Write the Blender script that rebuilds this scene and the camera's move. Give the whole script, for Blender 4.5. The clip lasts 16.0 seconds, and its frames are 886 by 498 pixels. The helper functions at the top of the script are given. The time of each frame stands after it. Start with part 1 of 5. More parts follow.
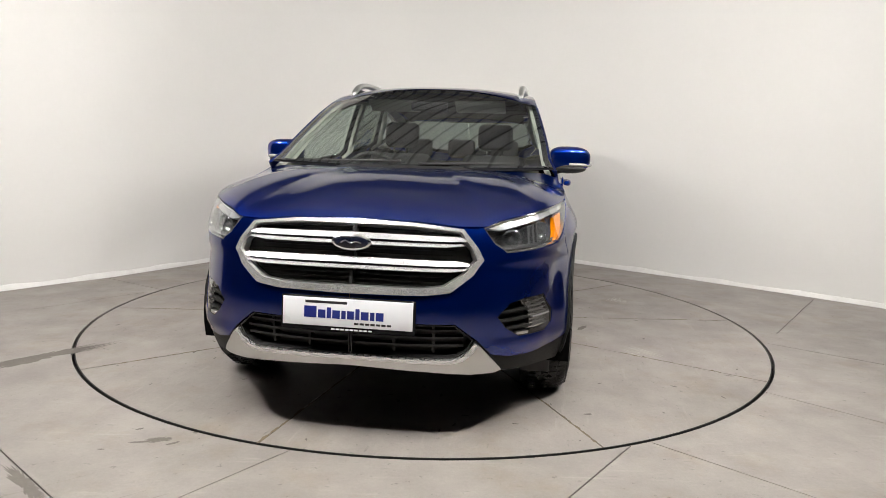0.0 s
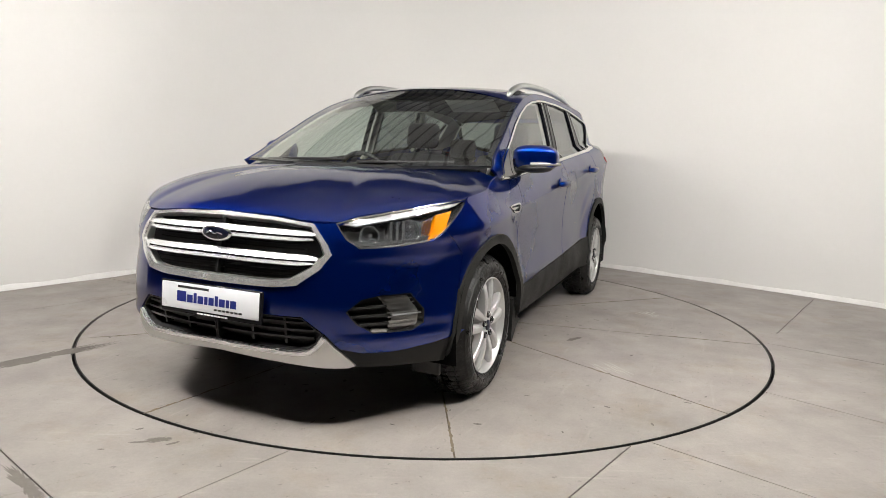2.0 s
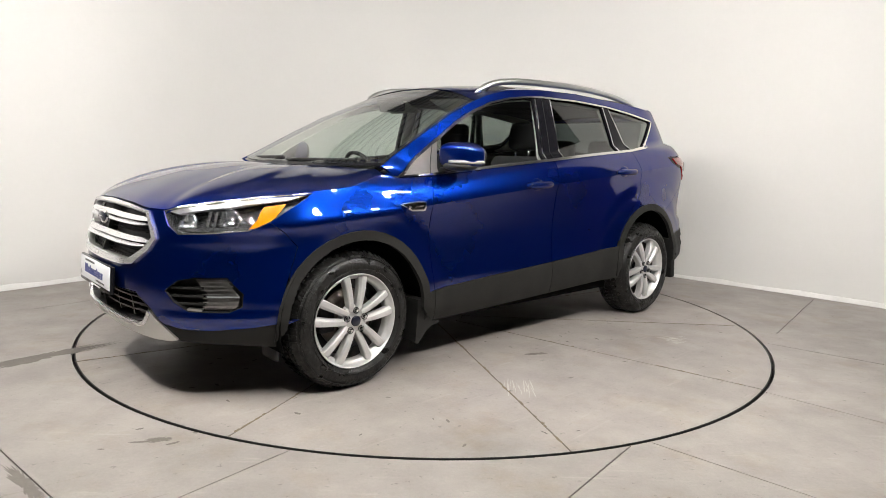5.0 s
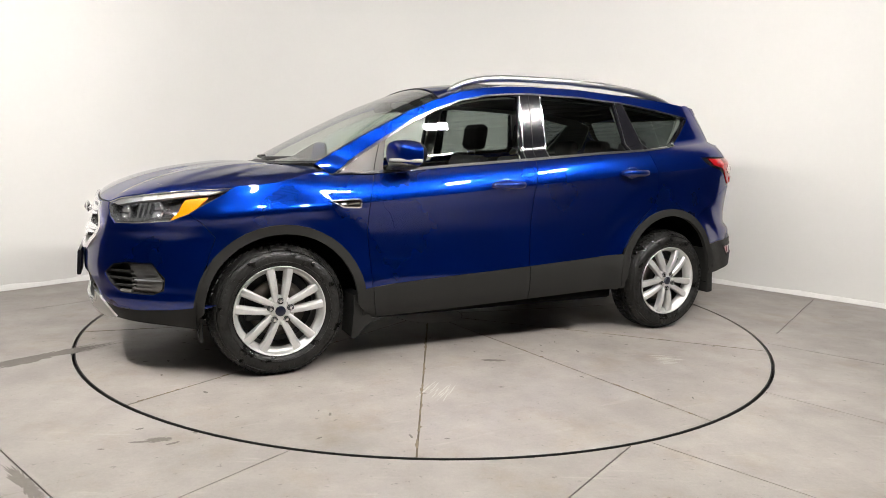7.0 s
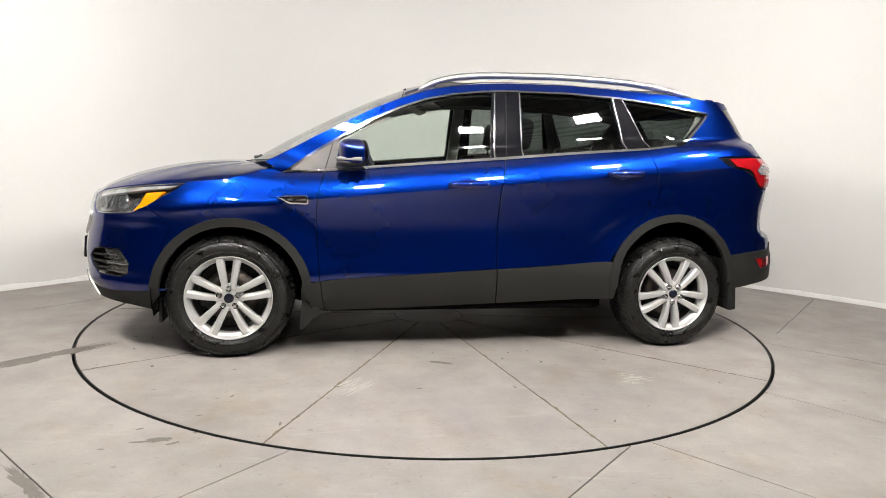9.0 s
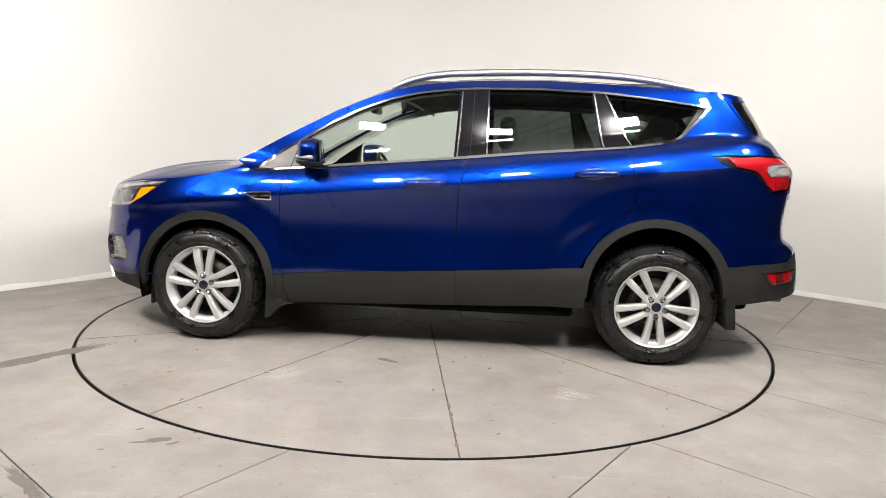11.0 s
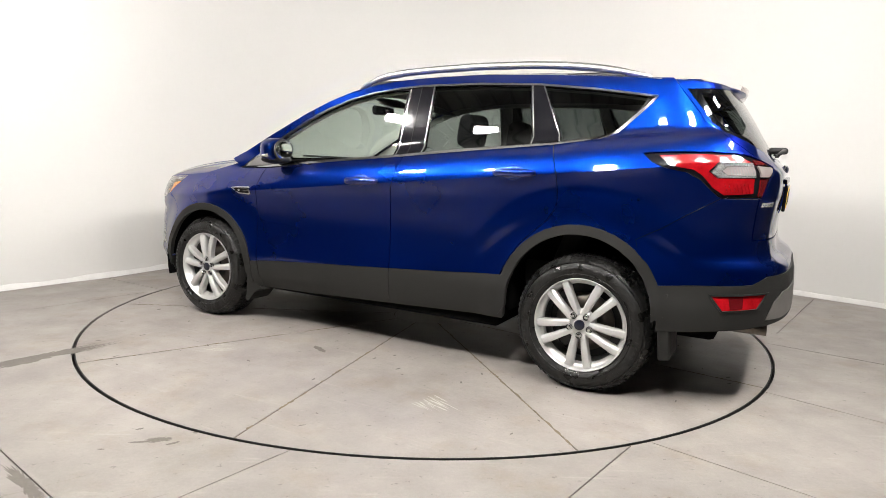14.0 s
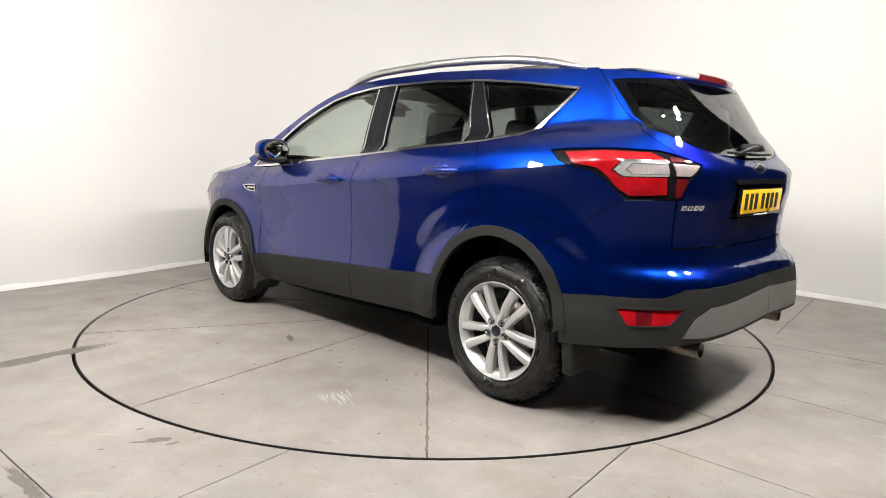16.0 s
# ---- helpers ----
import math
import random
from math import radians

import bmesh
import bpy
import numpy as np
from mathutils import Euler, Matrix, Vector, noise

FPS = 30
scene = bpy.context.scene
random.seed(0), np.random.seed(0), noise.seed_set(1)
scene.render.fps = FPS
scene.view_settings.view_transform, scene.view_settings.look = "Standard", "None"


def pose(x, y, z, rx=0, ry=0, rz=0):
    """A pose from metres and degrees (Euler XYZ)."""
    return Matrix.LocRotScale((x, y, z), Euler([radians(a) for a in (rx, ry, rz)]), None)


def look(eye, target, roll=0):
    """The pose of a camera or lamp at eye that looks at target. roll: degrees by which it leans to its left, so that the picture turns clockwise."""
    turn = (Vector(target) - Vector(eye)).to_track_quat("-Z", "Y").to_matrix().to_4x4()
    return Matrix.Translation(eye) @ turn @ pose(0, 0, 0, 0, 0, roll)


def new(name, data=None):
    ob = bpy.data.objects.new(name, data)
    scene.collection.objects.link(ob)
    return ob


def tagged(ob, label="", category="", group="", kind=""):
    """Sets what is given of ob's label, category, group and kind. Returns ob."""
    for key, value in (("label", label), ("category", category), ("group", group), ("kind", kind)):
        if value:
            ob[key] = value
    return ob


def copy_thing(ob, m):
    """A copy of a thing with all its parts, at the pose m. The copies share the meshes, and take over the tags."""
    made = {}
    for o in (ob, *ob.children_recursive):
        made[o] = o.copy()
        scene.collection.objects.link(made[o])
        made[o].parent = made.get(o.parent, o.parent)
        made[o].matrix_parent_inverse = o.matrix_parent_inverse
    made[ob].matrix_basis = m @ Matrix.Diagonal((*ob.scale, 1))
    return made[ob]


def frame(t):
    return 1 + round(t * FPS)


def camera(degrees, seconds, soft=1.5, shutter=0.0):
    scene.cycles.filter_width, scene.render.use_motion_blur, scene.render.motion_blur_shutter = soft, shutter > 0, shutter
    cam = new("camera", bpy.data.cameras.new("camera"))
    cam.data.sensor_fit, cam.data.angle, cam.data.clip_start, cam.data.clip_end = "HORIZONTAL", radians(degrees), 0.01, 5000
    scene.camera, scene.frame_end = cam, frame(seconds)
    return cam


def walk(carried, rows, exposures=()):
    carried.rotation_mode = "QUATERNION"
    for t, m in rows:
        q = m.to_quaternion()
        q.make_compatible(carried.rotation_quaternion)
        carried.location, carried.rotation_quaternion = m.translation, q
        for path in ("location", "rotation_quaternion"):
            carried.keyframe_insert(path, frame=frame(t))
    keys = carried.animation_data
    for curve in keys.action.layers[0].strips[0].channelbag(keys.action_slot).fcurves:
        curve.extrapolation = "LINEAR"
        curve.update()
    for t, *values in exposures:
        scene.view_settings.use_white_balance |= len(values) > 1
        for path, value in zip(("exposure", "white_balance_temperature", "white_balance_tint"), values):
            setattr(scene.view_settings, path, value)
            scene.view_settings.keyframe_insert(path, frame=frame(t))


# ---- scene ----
AXIS = (-0.094, 4.610)          # the turntable's axis
CAR_X, CAR_Y = -0.067, 0.039    # the car's middle on the turntable
EYE = (0.0, 0.0, 1.165)


def turn(t):
    """The turntable's turn in degrees."""
    return 262.03 - 7.92375 * t - 0.0068668 * t * t + 0.00046808 * t ** 3


cam = camera(69.5, 16.0, soft=0.55)
aim = look(EYE, (0.0, 10.0, 1.165 - 10 * math.tan(radians(8.305))), 1.727)
walk(cam, [(0, aim), (16, aim)], exposures=[(0, -0.23), (3.5, -0.18), (7.5, -0.06), (9, -0.04), (12.5, 0.04), (16, 0.08)])

# ---- light ----
world = bpy.data.worlds.new("world")
scene.world = world
world.use_nodes = True
world.node_tree.nodes["Background"].inputs[0].default_value = (0.9, 0.95, 1.0, 1)
world.node_tree.nodes["Background"].inputs[1].default_value = 0.04
LAMP_GLOW = 555.0


# ---- materials ----
def shader(name):
    m = bpy.data.materials.new(name)
    m.use_nodes = True
    return m, m.node_tree.nodes, m.node_tree.links, m.node_tree.nodes["Principled BSDF"]


def mat(name, color, rough=.5, metal=0.0, coat=0.0, vary=.12, scale=6.0, fine=90.0, bump=.1, spread=.15, dist=.002, **more):
    """A surface with its colour varied at two scales, uneven gloss and fine relief."""
    m, nodes, links, b = shader(name)
    b.inputs["Metallic"].default_value = metal
    b.inputs["Coat Weight"].default_value = coat
    b.inputs["Coat Roughness"].default_value = .03
    for key, value in more.items():
        b.inputs[key.replace("_", " ")].default_value = value
    co = nodes.new("ShaderNodeTexCoord")
    big, small = nodes.new("ShaderNodeTexNoise"), nodes.new("ShaderNodeTexNoise")
    big.inputs["Scale"].default_value, small.inputs["Scale"].default_value = scale, fine
    big.inputs["Detail"].default_value = 5
    small.inputs["Detail"].default_value = 3
    for n in (big, small):
        links.new(co.outputs["Object"], n.inputs["Vector"])
    mix = nodes.new("ShaderNodeMath")
    mix.operation = "MULTIPLY_ADD"
    mix.inputs[1].default_value = .4
    links.new(small.outputs[0], mix.inputs[0])
    links.new(big.outputs[0], mix.inputs[2])
    ramp = nodes.new("ShaderNodeMapRange")
    ramp.inputs[1].default_value, ramp.inputs[2].default_value = .35, 1.05
    ramp.inputs[3].default_value, ramp.inputs[4].default_value = 1 - vary, 1 + vary
    links.new(mix.outputs[0], ramp.inputs[0])
    tint = nodes.new("ShaderNodeVectorMath")
    tint.operation = "SCALE"
    tint.inputs[0].default_value = color
    links.new(ramp.outputs[0], tint.inputs["Scale"])
    links.new(tint.outputs[0], b.inputs["Base Color"])
    gloss = nodes.new("ShaderNodeMapRange")
    gloss.inputs[1].default_value, gloss.inputs[2].default_value = .3, .7
    gloss.inputs[3].default_value, gloss.inputs[4].default_value = rough * (1 - spread), min(1, rough * (1 + spread))
    links.new(big.outputs[0], gloss.inputs[0])
    links.new(gloss.outputs[0], b.inputs["Roughness"])
    if bump:
        bp = nodes.new("ShaderNodeBump")
        bp.inputs["Strength"].default_value, bp.inputs["Distance"].default_value = bump, dist
        links.new(small.outputs[0], bp.inputs["Height"])
        links.new(bp.outputs[0], b.inputs["Normal"])
    return m


def concrete(name, base, seed):
    """Worn grey floor coating: cloudy stains, streaks, specks and thin scratches."""
    m, nodes, links, b = shader(name)
    co = nodes.new("ShaderNodeTexCoord")
    place = nodes.new("ShaderNodeMapping")
    place.inputs["Location"].default_value = (seed, seed * .7, 0)
    links.new(co.outputs["Object"], place.inputs[0])

    def field(scale, detail, lo, hi, a, z, stretch=None, rough=.6):
        n = nodes.new("ShaderNodeTexNoise")
        n.inputs["Scale"].default_value, n.inputs["Detail"].default_value, n.inputs["Roughness"].default_value = scale, detail, rough
        source = place.outputs[0]
        if stretch:
            mp = nodes.new("ShaderNodeMapping")
            mp.inputs["Scale"].default_value = stretch
            mp.inputs["Rotation"].default_value = (0, 0, .7 + seed)
            links.new(source, mp.inputs[0])
            source = mp.outputs[0]
        links.new(source, n.inputs["Vector"])
        r = nodes.new("ShaderNodeMapRange")
        for i, v in enumerate((lo, hi, a, z)):
            r.inputs[i + 1].default_value = v
        links.new(n.outputs[0], r.inputs[0])
        return r.outputs[0]

    parts = [field(.9, 5, .3, .7, .84, 1.10), field(4, 7, .35, .7, .88, 1.08), field(70, 3, .3, .7, .95, 1.04), field(260, 2, .3, .7, .95, 1.05),
             field(24, 4, .64, .70, 1.0, .62, rough=.7), field(2.2, 7, .60, .72, 1.0, 1.16, (1, 10, 1)), field(8, 5, .66, .72, 1.0, .72, (1, 6, 1)), field(1.6, 6, .58, .75, 1.0, .84)]
    value = parts[0]
    for other in parts[1:]:
        mul = nodes.new("ShaderNodeMath")
        mul.operation = "MULTIPLY"
        links.new(value, mul.inputs[0])
        links.new(other, mul.inputs[1])
        value = mul.outputs[0]
    tint = nodes.new("ShaderNodeVectorMath")
    tint.operation = "SCALE"
    tint.inputs[0].default_value = base
    links.new(value, tint.inputs["Scale"])
    stain = nodes.new("ShaderNodeMix")
    stain.data_type, stain.blend_type = "RGBA", "MULTIPLY"
    stain.inputs[7].default_value = (.86, .77, .63, 1)
    links.new(field(2.6, 7, .52, .78, 0, .85, rough=.68), stain.inputs[0])
    links.new(tint.outputs[0], stain.inputs[6])
    links.new(stain.outputs[2], b.inputs["Base Color"])
    links.new(field(3, 6, .3, .7, .38, .6), b.inputs["Roughness"])
    bp = nodes.new("ShaderNodeBump")
    bp.inputs["Strength"].default_value, bp.inputs["Distance"].default_value = .25, .002
    links.new(field(45, 5, .2, .8, 0, 1), bp.inputs["Height"])
    links.new(bp.outputs[0], b.inputs["Normal"])
    return m


def lens(name, color, rough=.02, face=.075):
    """Thin clear glass or plastic: mostly see-through, with a real gloss."""
    m, nodes, links, b = shader(name)
    nodes.remove(b)
    clear, gloss, mix, fres = (nodes.new(k) for k in ("ShaderNodeBsdfTransparent", "ShaderNodeBsdfGlossy", "ShaderNodeMixShader", "ShaderNodeLayerWeight"))
    clear.inputs[0].default_value = (*color, 1)
    gloss.inputs["Roughness"].default_value = rough
    fres.inputs[0].default_value = .5
    power, ramp = nodes.new("ShaderNodeMath"), nodes.new("ShaderNodeMapRange")
    power.operation = "POWER"
    power.inputs[1].default_value = 3.6
    ramp.inputs[3].default_value = face
    links.new(fres.outputs["Facing"], power.inputs[0])
    links.new(power.outputs[0], ramp.inputs[0])
    links.new(ramp.outputs[0], mix.inputs[0])
    links.new(clear.outputs[0], mix.inputs[1])
    links.new(gloss.outputs[0], mix.inputs[2])
    links.new(mix.outputs[0], nodes["Material Output"].inputs[0])
    return m


def glow(name, color, strength):
    m, nodes, links, b = shader(name)
    b.inputs["Emission Color"].default_value = (*color, 1)
    b.inputs["Emission Strength"].default_value = strength
    b.inputs["Base Color"].default_value = (.8, .8, .8, 1)
    return m


PAINT = mat("blue_metallic_paint", (.0006, .0180, .190), .29, .9, 1.0, vary=.06, scale=2, fine=900, bump=.0, spread=.1, Specular_Tint=(.012, .05, .2, 1), Coat_IOR=1.66)
CLAD = mat("charcoal_plastic", (.017, .017, .016), .6, Specular_IOR_Level=.2, vary=.15, fine=400, bump=.25)
BLACK = mat("black_plastic", (.012, .012, .012), .5, vary=.2, fine=300, bump=.15)
GLOSS_BLACK = mat("gloss_black_trim", (.008, .008, .01), .12, 0, 0, bump=0, Specular_IOR_Level=.12)
CHROME = mat("bright_chrome", (.78, .78, .78), .12, 1.0, vary=.04, bump=0)
SATIN = mat("satin_silver", (.62, .62, .60), .33, 1.0, vary=.05, fine=300, bump=.05)
GREY_TRIM = mat("grey_satin_trim", (.125, .12, .112), .5, vary=.05, fine=300, bump=.05)
BRIGHT = mat("bright_grille_finish", (.82, .82, .82), .24, .75, .3, vary=.05, fine=200, bump=.03)
SILVER = mat("silver_wheel_paint", (.57, .57, .56), .36, .5, .4, vary=.07, scale=14, bump=.03)
RUBBER = mat("tyre_rubber", (.007, .007, .0065), .46, vary=.7, scale=13, fine=60, bump=1.0, spread=.8, dist=.005, Specular_IOR_Level=.42)
# rim silver taken down to grey: carries the shade behind the spokes
SHADED_BARREL = mat("shaded_rim_barrel", (.12, .115, .11), .5, .6, vary=.3, scale=20)
DISC = mat("brake_steel", (.16, .14, .12), .45, 1.0, vary=.3, scale=20)
WELL = mat("wheel_well_felt", (.004, .004, .004), .95, Specular_IOR_Level=.02)
WINDOW = lens("window_glass", (.86, .92, .88))
SCREEN = lens("windscreen_glass", (.80, .88, .83), face=.14)
PRIVACY = lens("privacy_glass", (.26, .29, .28))
CLEAR = lens("lamp_lens", (.93, .94, .95))
AMBER = mat("amber_reflector", (.85, .26, .0), .25, 0, .4, vary=.15, fine=120, bump=.2)
FOG_CLEAR = mat("fog_lamp_facets", (.42, .41, .39), .16, .7, .6, vary=.3, scale=30, fine=160, bump=.4)
RED = mat("red_lens", (.33, .005, .009), .14, 0, 1.0, vary=.35, scale=14, fine=120, bump=.3)
DARK_RED = mat("smoked_red_lens", (.10, .006, .008), .12, 0, 1.0, bump=0)
REFLECT = mat("lamp_reflector", (.5, .51, .52), .12, .9, vary=.1, fine=70, bump=.35, dist=.004)
TAIL_CLEAR = mat("clear_tail_lens", (.44, .38, .37), .18, .35, 1.0, vary=.3, fine=160, bump=.3)
FROST = mat("frosted_lamp_strip", (.36, .365, .37), .25, .3, .6, vary=.08, fine=150, bump=.1)
CABIN = mat("cabin_charcoal", (.018, .018, .019), .75, fine=200, bump=.2)
SEATS = mat("dark_seat_fabric", (.016, .016, .018), .9, vary=.25, fine=250, bump=.4)
LINING = mat("pale_headlining", (.52, .53, .48), .9, vary=.06, fine=200, bump=.2)
BADGE_BLUE = mat("badge_blue", (.003, .005, .016), .3, 0, .4, bump=0)
PLATE_WHITE = mat("white_acrylic", (.82, .83, .85), .3, 0, .4, vary=.02, bump=0)
PLATE_YELLOW = mat("yellow_acrylic", (.85, .52, .02), .3, 0, .3, vary=.03, bump=0)
INK = mat("blue_ink", (.012, .022, .18), .4, bump=0)
DARK_INK = mat("black_ink", (.012, .012, .014), .4, bump=0)
MIRROR = mat("mirror_glass", (.85, .86, .86), .01, 1.0, vary=.01, bump=0)
WALL = mat("white_wall_paint", (.75, .74, .715), .75, vary=.025, scale=1.2, fine=30, bump=.05, dist=.004)
SKIRT = mat("white_wall_lip", (.80, .79, .77), .5, vary=.08, scale=9, fine=60, bump=.3)
FLOOR = concrete("worn_floor_coating", (.298, .273, .251), 0.0)
TABLE = concrete("worn_turntable_coating", (.306, .279, .256), 3.3)
BARE = mat("bare_screed", (.15, .135, .12), .8, vary=.3, scale=12, fine=80, bump=.5)
CHALK = mat("pale_scuff", (.47, .45, .41), .8, vary=.1, scale=20)
DIRT = mat("brown_joint_dirt", (.17, .135, .09), .85, vary=.4, scale=20)
STREAK = mat("tyre_streak", (.24, .215, .19), .7, vary=.25, scale=14)
PIT = mat("dark_gap", (.01, .01, .01), .9)
JOINT = mat("brown_joint_filler", (.10, .078, .05), .9, vary=.5, scale=9, fine=70, bump=.4)
SHED = mat("dark_shed_lining", (.045, .045, .045), .8, scale=1.5)
DECK = mat("grey_roof_sheet", (.42, .43, .42), .6, scale=1.5)
RIB = mat("dark_roof_rib", (.13, .13, .13), .7)
LAMP = glow("floodlight_face", (1.0, .957, .918), LAMP_GLOW)


# ---- helpers for meshes ----
def part(name, bm, material, parent=None, label="", smooth=True, at=None):
    me = bpy.data.meshes.new(name)
    bm.to_mesh(me)
    bm.free()
    me.materials.append(material)
    if smooth:
        me.polygons.foreach_set("use_smooth", [True] * len(me.polygons))
    ob = new(name, me)
    ob.parent = parent
    if at is not None:
        ob.matrix_basis = at
    if label:
        tagged(ob, label)
    return ob


def box(bm, x0, x1, y0, y1, z0, z1, bevel=0.0, m=None, segments=2):
    made = bmesh.ops.create_cube(bm, size=1, matrix=Matrix.Translation(((x0 + x1) / 2, (y0 + y1) / 2, (z0 + z1) / 2)) @ Matrix.Diagonal((abs(x1 - x0), abs(y1 - y0), abs(z1 - z0), 1)))
    vs = made["verts"]
    if bevel:
        es = list({e for v in vs for e in v.link_edges})
        r = bmesh.ops.bevel(bm, geom=es, offset=bevel, segments=segments, affect="EDGES", profile=.5)
        vs = list({v for f in r["faces"] for v in f.verts} | {v for v in vs if v.is_valid})
    if m is not None:
        bmesh.ops.transform(bm, matrix=m, verts=vs)
    return vs


def lathe(bm, profile, steps=48, axis="y", centre=(0, 0, 0), closed=False):
    """profile: (radius, along) pairs turned round an axis."""
    rings = []
    for i in range(steps):
        a = 2 * math.pi * i / steps
        ring = []
        for r, d in profile:
            c, s = r * math.cos(a), r * math.sin(a)
            q = {"y": (c, d, s), "x": (d, c, s), "z": (c, s, d)}[axis]
            ring.append(bm.verts.new(Vector(q) + Vector(centre)))
        rings.append(ring)
    n = len(profile)
    for i in range(steps):
        a, b = rings[i], rings[(i + 1) % steps]
        for j in range(n - 1 + (1 if closed else 0)):
            k = (j + 1) % n
            bm.faces.new((a[j], a[k], b[k], b[j]))
    bmesh.ops.remove_doubles(bm, verts=bm.verts, dist=1e-6)
    bmesh.ops.recalc_face_normals(bm, faces=bm.faces)


def tube(bm, path, radius, sides=10, flat=1.0):
    """A bar along a path of points; flat squeezes it upwards."""
    rings = []
    for i, q in enumerate(path):
        a, b = Vector(path[max(i - 1, 0)]), Vector(path[min(i + 1, len(path) - 1)])
        d = (b - a).normalized()
        side = d.cross(Vector((0, 0, 1)))
        side = side.normalized() if side.length > 1e-4 else Vector((1, 0, 0))
        up = side.cross(d)
        rad = radius[i] if isinstance(radius, (list, tuple)) else radius
        rings.append([bm.verts.new(Vector(q) + side * (rad * math.cos(2 * math.pi * k / sides)) + up * (rad * flat * math.sin(2 * math.pi * k / sides))) for k in range(sides)])
    for a, b in zip(rings, rings[1:]):
        for k in range(sides):
            bm.faces.new((a[k], a[(k + 1) % sides], b[(k + 1) % sides], b[k]))
    bm.faces.new(rings[0][::-1])
    bm.faces.new(rings[-1])
    bmesh.ops.recalc_face_normals(bm, faces=bm.faces)


def inside(poly, x, y):
    hit, j = False, len(poly) - 1
    for i in range(len(poly)):
        (xi, yi), (xj, yj) = poly[i], poly[j]
        if (yi > y) != (yj > y) and x < (xj - xi) * (y - yi) / (yj - yi) + xi:
            hit = not hit
        j = i
    return hit


def grow(poly, d):
    """The polygon with every side moved outwards by d."""
    area = sum(a[0] * b[1] - b[0] * a[1] for a, b in zip(poly, poly[1:] + poly[:1]))
    s = 1 if area > 0 else -1
    out, n = [], len(poly)
    for i in range(n):
        a, b, c = (Vector(poly[k % n]) for k in (i - 1, i, i + 1))
        e, f = (b - a).normalized(), (c - b).normalized()
        n1, n2 = Vector((e.y, -e.x)) * s, Vector((f.y, -f.x)) * s
        k = n1 + n2
        k = k / max(k.dot(n1), .35)
        out.append((b.x + k.x * d, b.y + k.y * d))
    return out


def flat_region(outer, holes=(), step=.025, step_y=None, slope=0.0, level=None):
    """A flat net of faces that fills the polygon outer without the holes; its rows may rise with a slope and pass a level."""
    step_y = step_y or step
    xs, ys = [q[0] for q in outer], [q[1] for q in outer]
    x0, x1, y0, y1 = min(xs), max(xs), min(ys), max(ys)
    nx, ny = max(1, math.ceil((x1 - x0) / step)), max(1, math.ceil((y1 - y0) / step_y))
    if level is not None:
        rows = [q[1] - slope * q[0] - level for q in outer]
        lo, hi = math.floor(min(rows) / step_y), math.ceil(max(rows) / step_y)
        y0, ny = level + lo * step_y, hi - lo
        y1 = level + hi * step_y
    bm = bmesh.new()
    net = [[bm.verts.new((x0 + (x1 - x0) * i / nx, y0 + (y1 - y0) * j / ny + slope * (x0 + (x1 - x0) * i / nx), 0)) for j in range(ny + 1)] for i in range(nx + 1)]
    for i in range(nx):
        for j in range(ny):
            bm.faces.new((net[i][j], net[i + 1][j], net[i + 1][j + 1], net[i][j + 1]))
    for poly in (outer, *holes):
        for (ax, ay), (bx, by) in zip(poly, poly[1:] + poly[:1]):
            dx, dy = bx - ax, by - ay
            size = math.hypot(dx, dy)
            if size < 1e-6:
                continue
            lo_x, hi_x, lo_y, hi_y = min(ax, bx) - 1e-4, max(ax, bx) + 1e-4, min(ay, by) - 1e-4, max(ay, by) + 1e-4
            near = []
            for f in bm.faces:
                us, vs = [v.co.x for v in f.verts], [v.co.y for v in f.verts]
                if max(us) >= lo_x and min(us) <= hi_x and max(vs) >= lo_y and min(vs) <= hi_y:
                    near.append(f)
            if near:
                geom = near + list({e for f in near for e in f.edges}) + list({v for f in near for v in f.verts})
                bmesh.ops.bisect_plane(bm, geom=geom, dist=1e-5, plane_co=(ax, ay, 0), plane_no=(dy / size, -dx / size, 0))
    dead = []
    for f in bm.faces:
        c = f.calc_center_median()
        if not inside(outer, c.x, c.y) or any(inside(h, c.x, c.y) for h in holes):
            dead.append(f)
    bmesh.ops.delete(bm, geom=dead, context="FACES")
    return bm


def wrap(flat, off=0.0, depth=.015, side=1, tilt=0.0):
    """Lay a flat (u, z) net on the car's skin, off metres proud of it, with edges turned in by depth."""
    bm = bmesh.new()
    vs = list(flat.verts)
    uz = np.array([v.co[:2] for v in vs])
    lift = off + tilt * (uz[:, 1] - uz[:, 1].mean())
    top = skin(uz[:, 0], uz[:, 1], lift)
    back = skin(uz[:, 0], uz[:, 1], lift - depth) if depth else None
    flip = np.array([1, side, 1])
    index = {v: i for i, v in enumerate(vs)}
    out = [bm.verts.new(q * flip) for q in top]
    for f in flat.faces:
        loop = [out[index[v]] for v in f.verts]
        bm.faces.new(loop if side < 0 else loop[::-1])
    if depth:
        for e in flat.edges:
            if len(e.link_faces) == 1 and not all(v.co.x < 1e-4 or v.co.x > U_END - 1e-4 for v in e.verts):
                i, j = index[e.verts[0]], index[e.verts[1]]
                quad = [bm.verts.new(q * flip) for q in (top[i], top[j], back[j], back[i])]
                bm.faces.new(quad)
    bmesh.ops.remove_doubles(bm, verts=[v for v in bm.verts if v.index == -2], dist=1e-6)
    return bm


